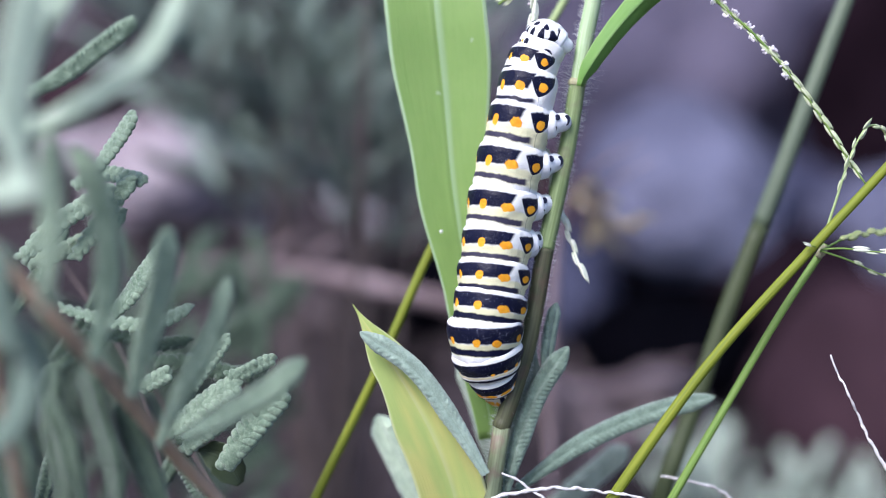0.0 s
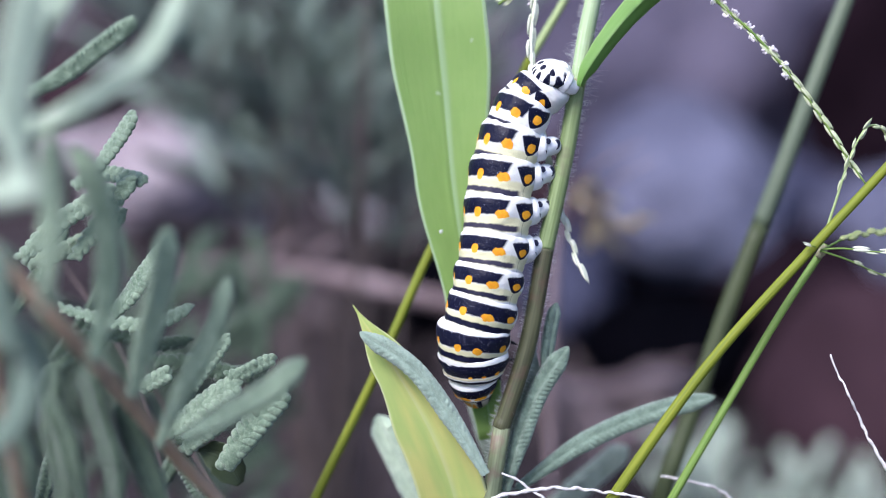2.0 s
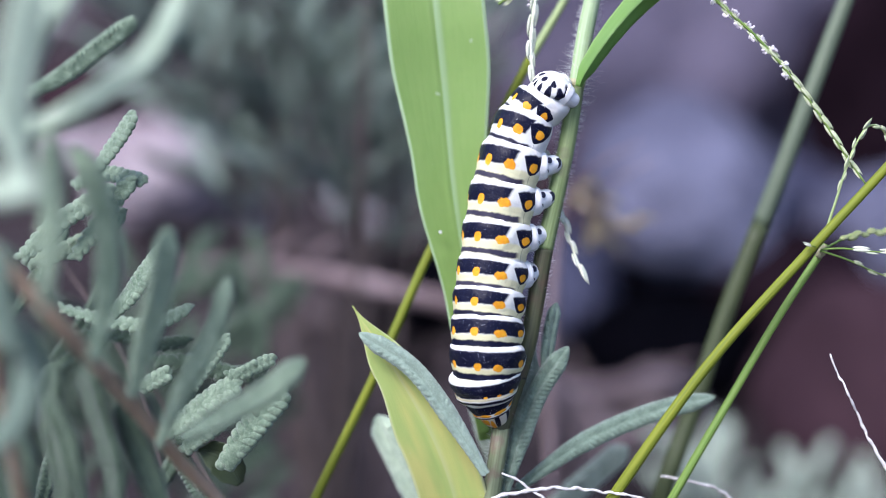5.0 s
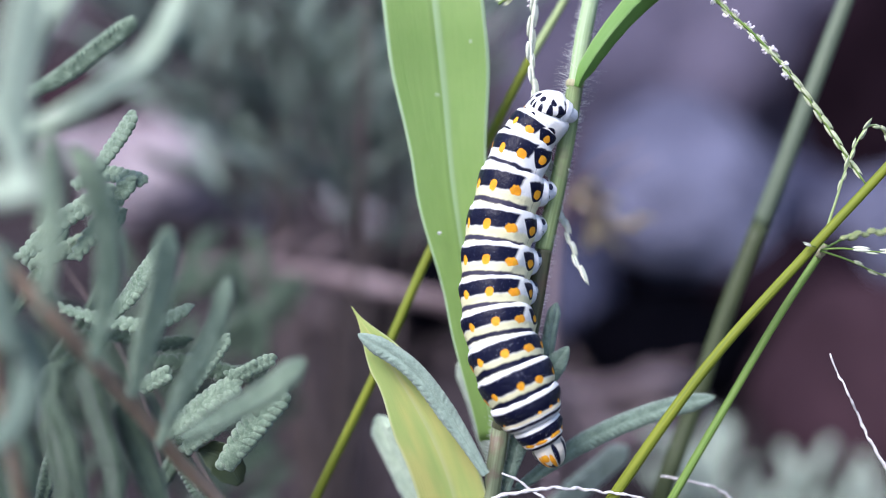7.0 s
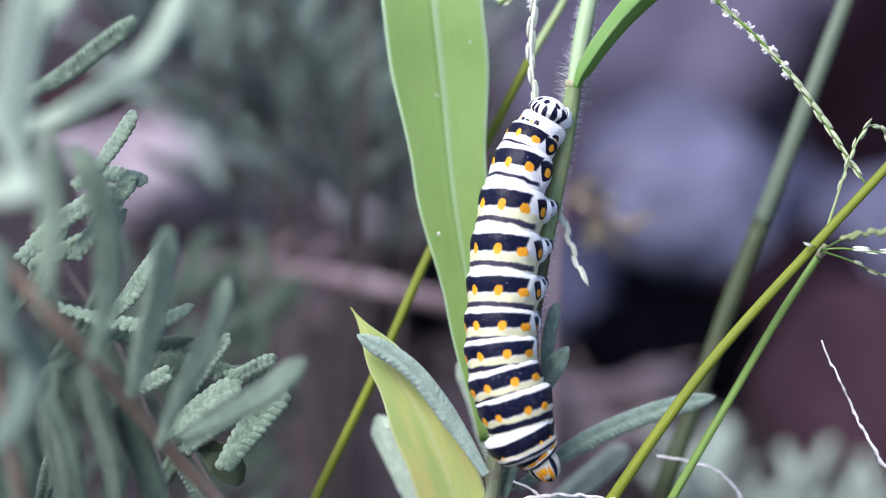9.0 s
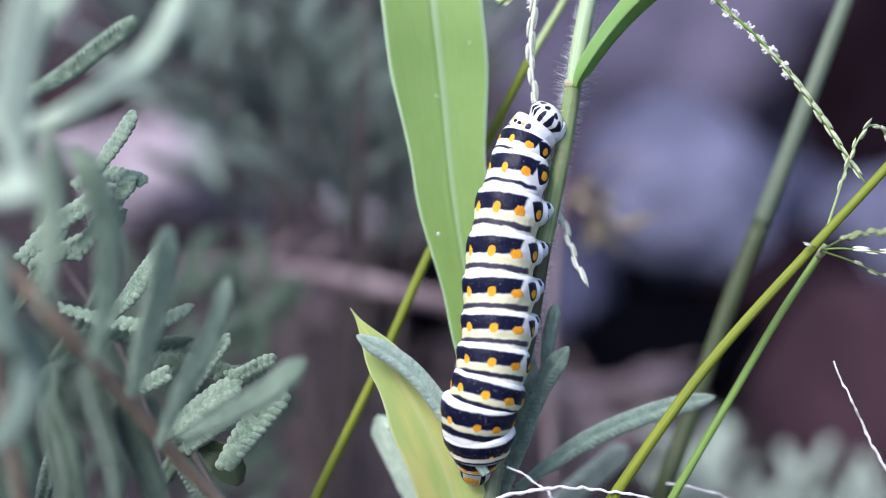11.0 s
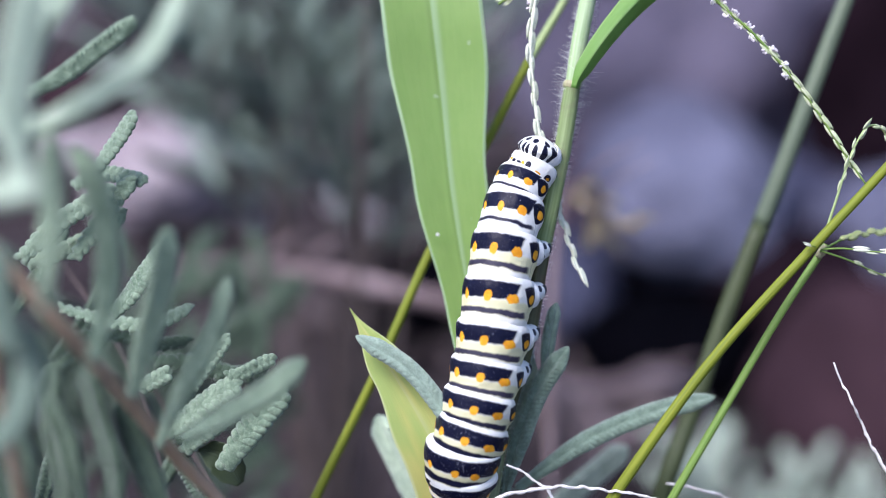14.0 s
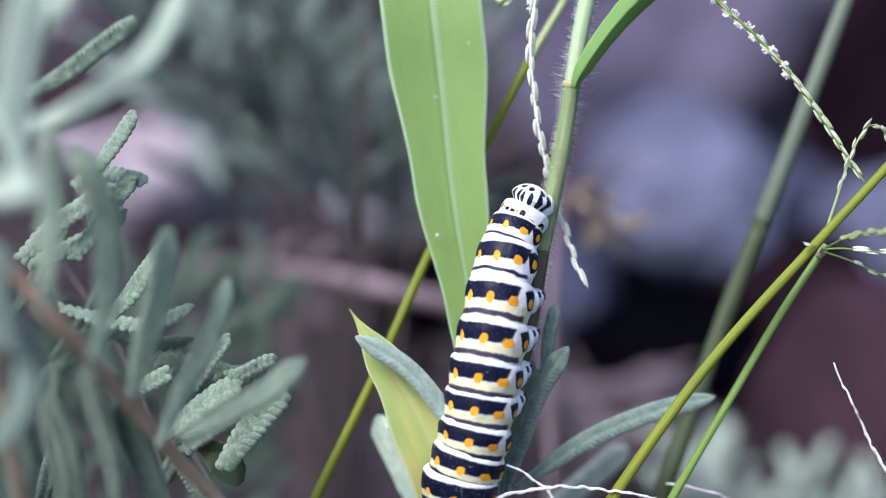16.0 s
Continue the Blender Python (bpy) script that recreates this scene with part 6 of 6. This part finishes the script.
    walk(caterpillar_parts["T2"], [
        (0, pose(0.00541, 0.00175, -0.01339, 19.4, -0.1, -36.9)),
        (0.5, pose(0.00484, 0.00276, -0.01306, 15.3, 3.2, -40.1)),
        (1, pose(0.00441, 0.00283, -0.01392, 12.3, 6.1, -42.8)),
        (1.5, pose(0.00375, 0.00336, -0.01420, 10.6, 9.8, -45.3)),
        (2, pose(0.00364, 0.00350, -0.01380, 12.4, 11.0, -46.2)),
        (2.5, pose(0.00409, 0.00316, -0.01422, 14.2, 7.7, -45.0)),
        (3, pose(0.00444, 0.00262, -0.01457, 16.2, 3.1, -42.6)),
        (3.5, pose(0.00372, 0.00329, -0.01499, 16.0, 5.9, -43.2)),
        (4, pose(0.00341, 0.00341, -0.01483, 15.4, 9.5, -43.7)),
        (6.5, pose(0.00935, -0.00311, -0.01885, 7.3, -20.6, -32.9)),
        (7, pose(0.00991, -0.00263, -0.01859, 10.2, -23.2, -27.7)),
        (7.5, pose(0.00813, -0.00259, -0.02010, 1.5, -8.1, -22.9)),
        (8, pose(0.00823, -0.00252, -0.02097, 5.1, -8.8, -20.2)),
        (8.5, pose(0.00864, -0.00250, -0.02147, 4.9, -13.6, -15.8)),
        (9, pose(0.00928, -0.00293, -0.02233, 3.9, -24.1, -11.8)),
        (11.5, pose(0.00359, -0.00053, -0.02284, 17.1, 10.3, -21.1)),
        (12, pose(0.00374, -0.00065, -0.02346, 15.1, 12.6, -24.9)),
        (12.5, pose(0.00311, -0.00026, -0.02395, 13.4, 15.0, -27.7)),
        (13, pose(0.00328, -0.00032, -0.02482, 14.0, 13.9, -28.2)),
        (13.5, pose(0.00348, -0.00032, -0.02535, 15.4, 14.2, -28.0)),
        (14, pose(0.00200, -0.00007, -0.02761, 13.0, 14.4, -29.6)),
        (14.5, pose(0.00183, 0.00003, -0.02842, 12.1, 15.6, -31.0)),
        (15, pose(0.00222, -0.00044, -0.02907, 11.8, 14.8, -30.7)),
        (15.5, pose(0.00230, -0.00044, -0.02953, 13.1, 14.1, -29.1)),
        (16, pose(0.00150, -0.00091, -0.03101, 5.9, 13.3, -30.3)),
    ])
    walk(caterpillar_parts["T1"], [
        (0, pose(0.00610, 0.00256, -0.01589, 31.9, 2.5, -33.8)),
        (0.5, pose(0.00517, 0.00357, -0.01578, 27.9, 8.0, -36.1)),
        (1, pose(0.00462, 0.00360, -0.01707, 24.5, 10.5, -38.9)),
        (1.5, pose(0.00375, 0.00414, -0.01709, 23.1, 14.2, -41.2)),
        (2, pose(0.00367, 0.00430, -0.01649, 25.2, 15.3, -41.8)),
        (2.5, pose(0.00435, 0.00396, -0.01672, 27.4, 11.6, -41.1)),
        (3, pose(0.00499, 0.00341, -0.01734, 29.0, 7.1, -39.5)),
        (3.5, pose(0.00430, 0.00408, -0.01769, 29.7, 5.5, -39.7)),
        (4, pose(0.00363, 0.00421, -0.01715, 28.2, 11.6, -39.8)),
        (6.5, pose(0.01073, -0.00309, -0.02072, 22.4, -24.5, -38.1)),
        (7, pose(0.01130, -0.00262, -0.02132, 16.0, -22.8, -30.2)),
        (7.5, pose(0.00863, -0.00258, -0.02292, 6.6, -7.4, -24.2)),
        (8, pose(0.00888, -0.00249, -0.02320, 8.7, -13.5, -21.6)),
        (8.5, pose(0.00970, -0.00251, -0.02455, 9.3, -19.0, -17.8)),
        (9, pose(0.01071, -0.00290, -0.02333, 14.2, -39.2, -15.9)),
        (11.5, pose(0.00318, 0.00027, -0.02518, 22.9, 17.0, -18.4)),
        (12, pose(0.00329, 0.00012, -0.02575, 21.3, 19.4, -22.8)),
        (12.5, pose(0.00260, 0.00051, -0.02625, 19.8, 21.2, -25.9)),
        (13, pose(0.00279, 0.00045, -0.02715, 19.4, 21.2, -27.2)),
        (13.5, pose(0.00298, 0.00046, -0.02777, 18.9, 20.9, -27.6)),
        (14, pose(0.00148, 0.00070, -0.02995, 18.1, 21.9, -28.8)),
        (14.5, pose(0.00128, 0.00080, -0.03079, 17.4, 22.4, -30.1)),
        (15, pose(0.00168, 0.00032, -0.03139, 17.6, 22.4, -30.1)),
        (15.5, pose(0.00177, 0.00032, -0.03190, 17.9, 21.7, -29.0)),
        (16, pose(0.00099, -0.00015, -0.03295, 18.9, 23.4, -29.0)),
    ])
    walk(caterpillar_parts["head"], [
        (0, pose(0.00667, 0.00394, -0.01743, 43.9, 6.1, -28.8)),
        (0.5, pose(0.00570, 0.00496, -0.01731, 43.4, 8.8, -29.9)),
        (1, pose(0.00508, 0.00503, -0.01852, 44.4, 12.5, -30.6)),
        (1.5, pose(0.00419, 0.00555, -0.01860, 42.1, 14.9, -33.1)),
        (2, pose(0.00413, 0.00569, -0.01783, 45.7, 15.2, -32.5)),
        (2.5, pose(0.00488, 0.00534, -0.01832, 41.4, 12.9, -35.1)),
        (3, pose(0.00556, 0.00481, -0.01887, 43.7, 10.9, -33.1)),
        (3.5, pose(0.00499, 0.00548, -0.01934, 43.0, 7.2, -34.1)),
        (4, pose(0.00417, 0.00560, -0.01880, 40.7, 11.8, -34.6)),
        (6.5, pose(0.01176, -0.00283, -0.02262, 22.7, -18.8, -37.9)),
        (7, pose(0.01252, -0.00233, -0.02363, 19.5, -21.3, -31.0)),
        (7.5, pose(0.00902, -0.00230, -0.02544, 9.3, -5.2, -24.7)),
        (8, pose(0.00959, -0.00224, -0.02580, 10.7, -12.2, -22.0)),
        (8.5, pose(0.01051, -0.00221, -0.02639, 15.4, -19.9, -18.4)),
        (9, pose(0.01185, -0.00266, -0.02527, 13.3, -28.1, -14.8)),
        (11.5, pose(0.00295, 0.00166, -0.02709, 32.5, 17.6, -15.9)),
        (12, pose(0.00305, 0.00153, -0.02767, 31.3, 20.1, -20.0)),
        (12.5, pose(0.00235, 0.00192, -0.02817, 30.0, 22.1, -23.0)),
        (13, pose(0.00255, 0.00186, -0.02908, 29.4, 22.6, -24.6)),
        (13.5, pose(0.00275, 0.00186, -0.02969, 29.4, 22.7, -25.0)),
        (14, pose(0.00122, 0.00210, -0.03193, 28.0, 23.4, -26.2)),
        (14.5, pose(0.00102, 0.00221, -0.03278, 27.3, 23.9, -27.4)),
        (15, pose(0.00142, 0.00173, -0.03339, 27.3, 23.8, -27.6)),
        (15.5, pose(0.00152, 0.00173, -0.03390, 27.8, 23.3, -26.7)),
        (16, pose(0.00071, 0.00126, -0.03505, 26.2, 23.1, -27.1)),
    ])
    base = grass_plant.matrix_basis.copy()
    sway = ((0, 0.0), (2, 0.05), (4, 0.12), (6.5, 0.36), (9, 0.6), (11.5, 0.78), (14, 0.88), (14.7, 0.92), (15, 0.7), (15.4, 1.0), (16, 1.0))
    walk(grass_plant, [(t, base @ pose(-0.00012 * k, 0, -0.0004 * k, 0, -0.62 * k, 0)) for t, k in sway])
    hang = spike_mid.matrix_basis.copy()
    walk(spike_mid, [(t, Matrix.Translation(Vector((-0.0001, -0.00021, -0.00057)) * k) @ hang) for t, k in sway])
    walk(broad_blade, [(t, Matrix.Translation((0.00035 * k, 0, 0))) for t, k in sway])
    # the lavender leaf that leans on the grass turns about its foot
    foot, axis = Vector((0.00499, -0.01177, 0.17643)), Vector((0.0, 0.9397, -0.3420))
    walk(sprig_leaves[0], [(t, Matrix.Translation(foot) @ Matrix.Rotation(radians(-1.9 * k), 4, axis) @ Matrix.Translation(-foot)) for t, k in sway])
    # roots that the head and the draught stir
    for root, moves in (
        (root_hanging, ((0, (0.00000, 0.00000, 0.00000)), (8.2, (-0.00007, 0.00005, 0.00013)), (8.5, (-0.00020, 0.00011, 0.00031)), (9.0, (-0.00107, 0.00060, 0.00164)), (9.2, (0.00020, -0.00007, -0.00019)), (9.8, (0.00034, -0.00023, -0.00063)), (11.5, (0.00040, -0.00027, -0.00076)), (16, (0.00040, -0.00032, -0.00088)))),
        (root_low, ((0, (0.00000, 0.00000, 0.00000)), (8.2, (0.00000, 0.00000, 0.00000)), (9.0, (0.00040, -0.00027, -0.00076)), (11.5, (0.00067, 0.00005, 0.00013)), (16, (0.00067, 0.00005, 0.00013)))),
        (root_side, ((0, (0.00000, 0.00000, 0.00000)), (8.2, (0.00000, 0.00000, 0.00000)), (9.0, (0.00134, -0.00032, -0.00088)), (11.5, (0.00054, 0.00032, 0.00088)), (16, (0.00054, 0.00034, 0.00094)))),
        (root_far, ((0, (0.00000, 0.00000, 0.00000)), (8.2, (0.00000, 0.00000, 0.00000)), (9.0, (-0.00054, 0.00087, 0.00239)), (9.4, (0.00000, 0.00000, 0.00000)), (11.5, (0.00067, -0.00032, -0.00088)), (16, (0.00067, -0.00032, -0.00088)))),
    ):
        walk(root, [(t, Matrix.Translation(v)) for t, v in moves])


motions()
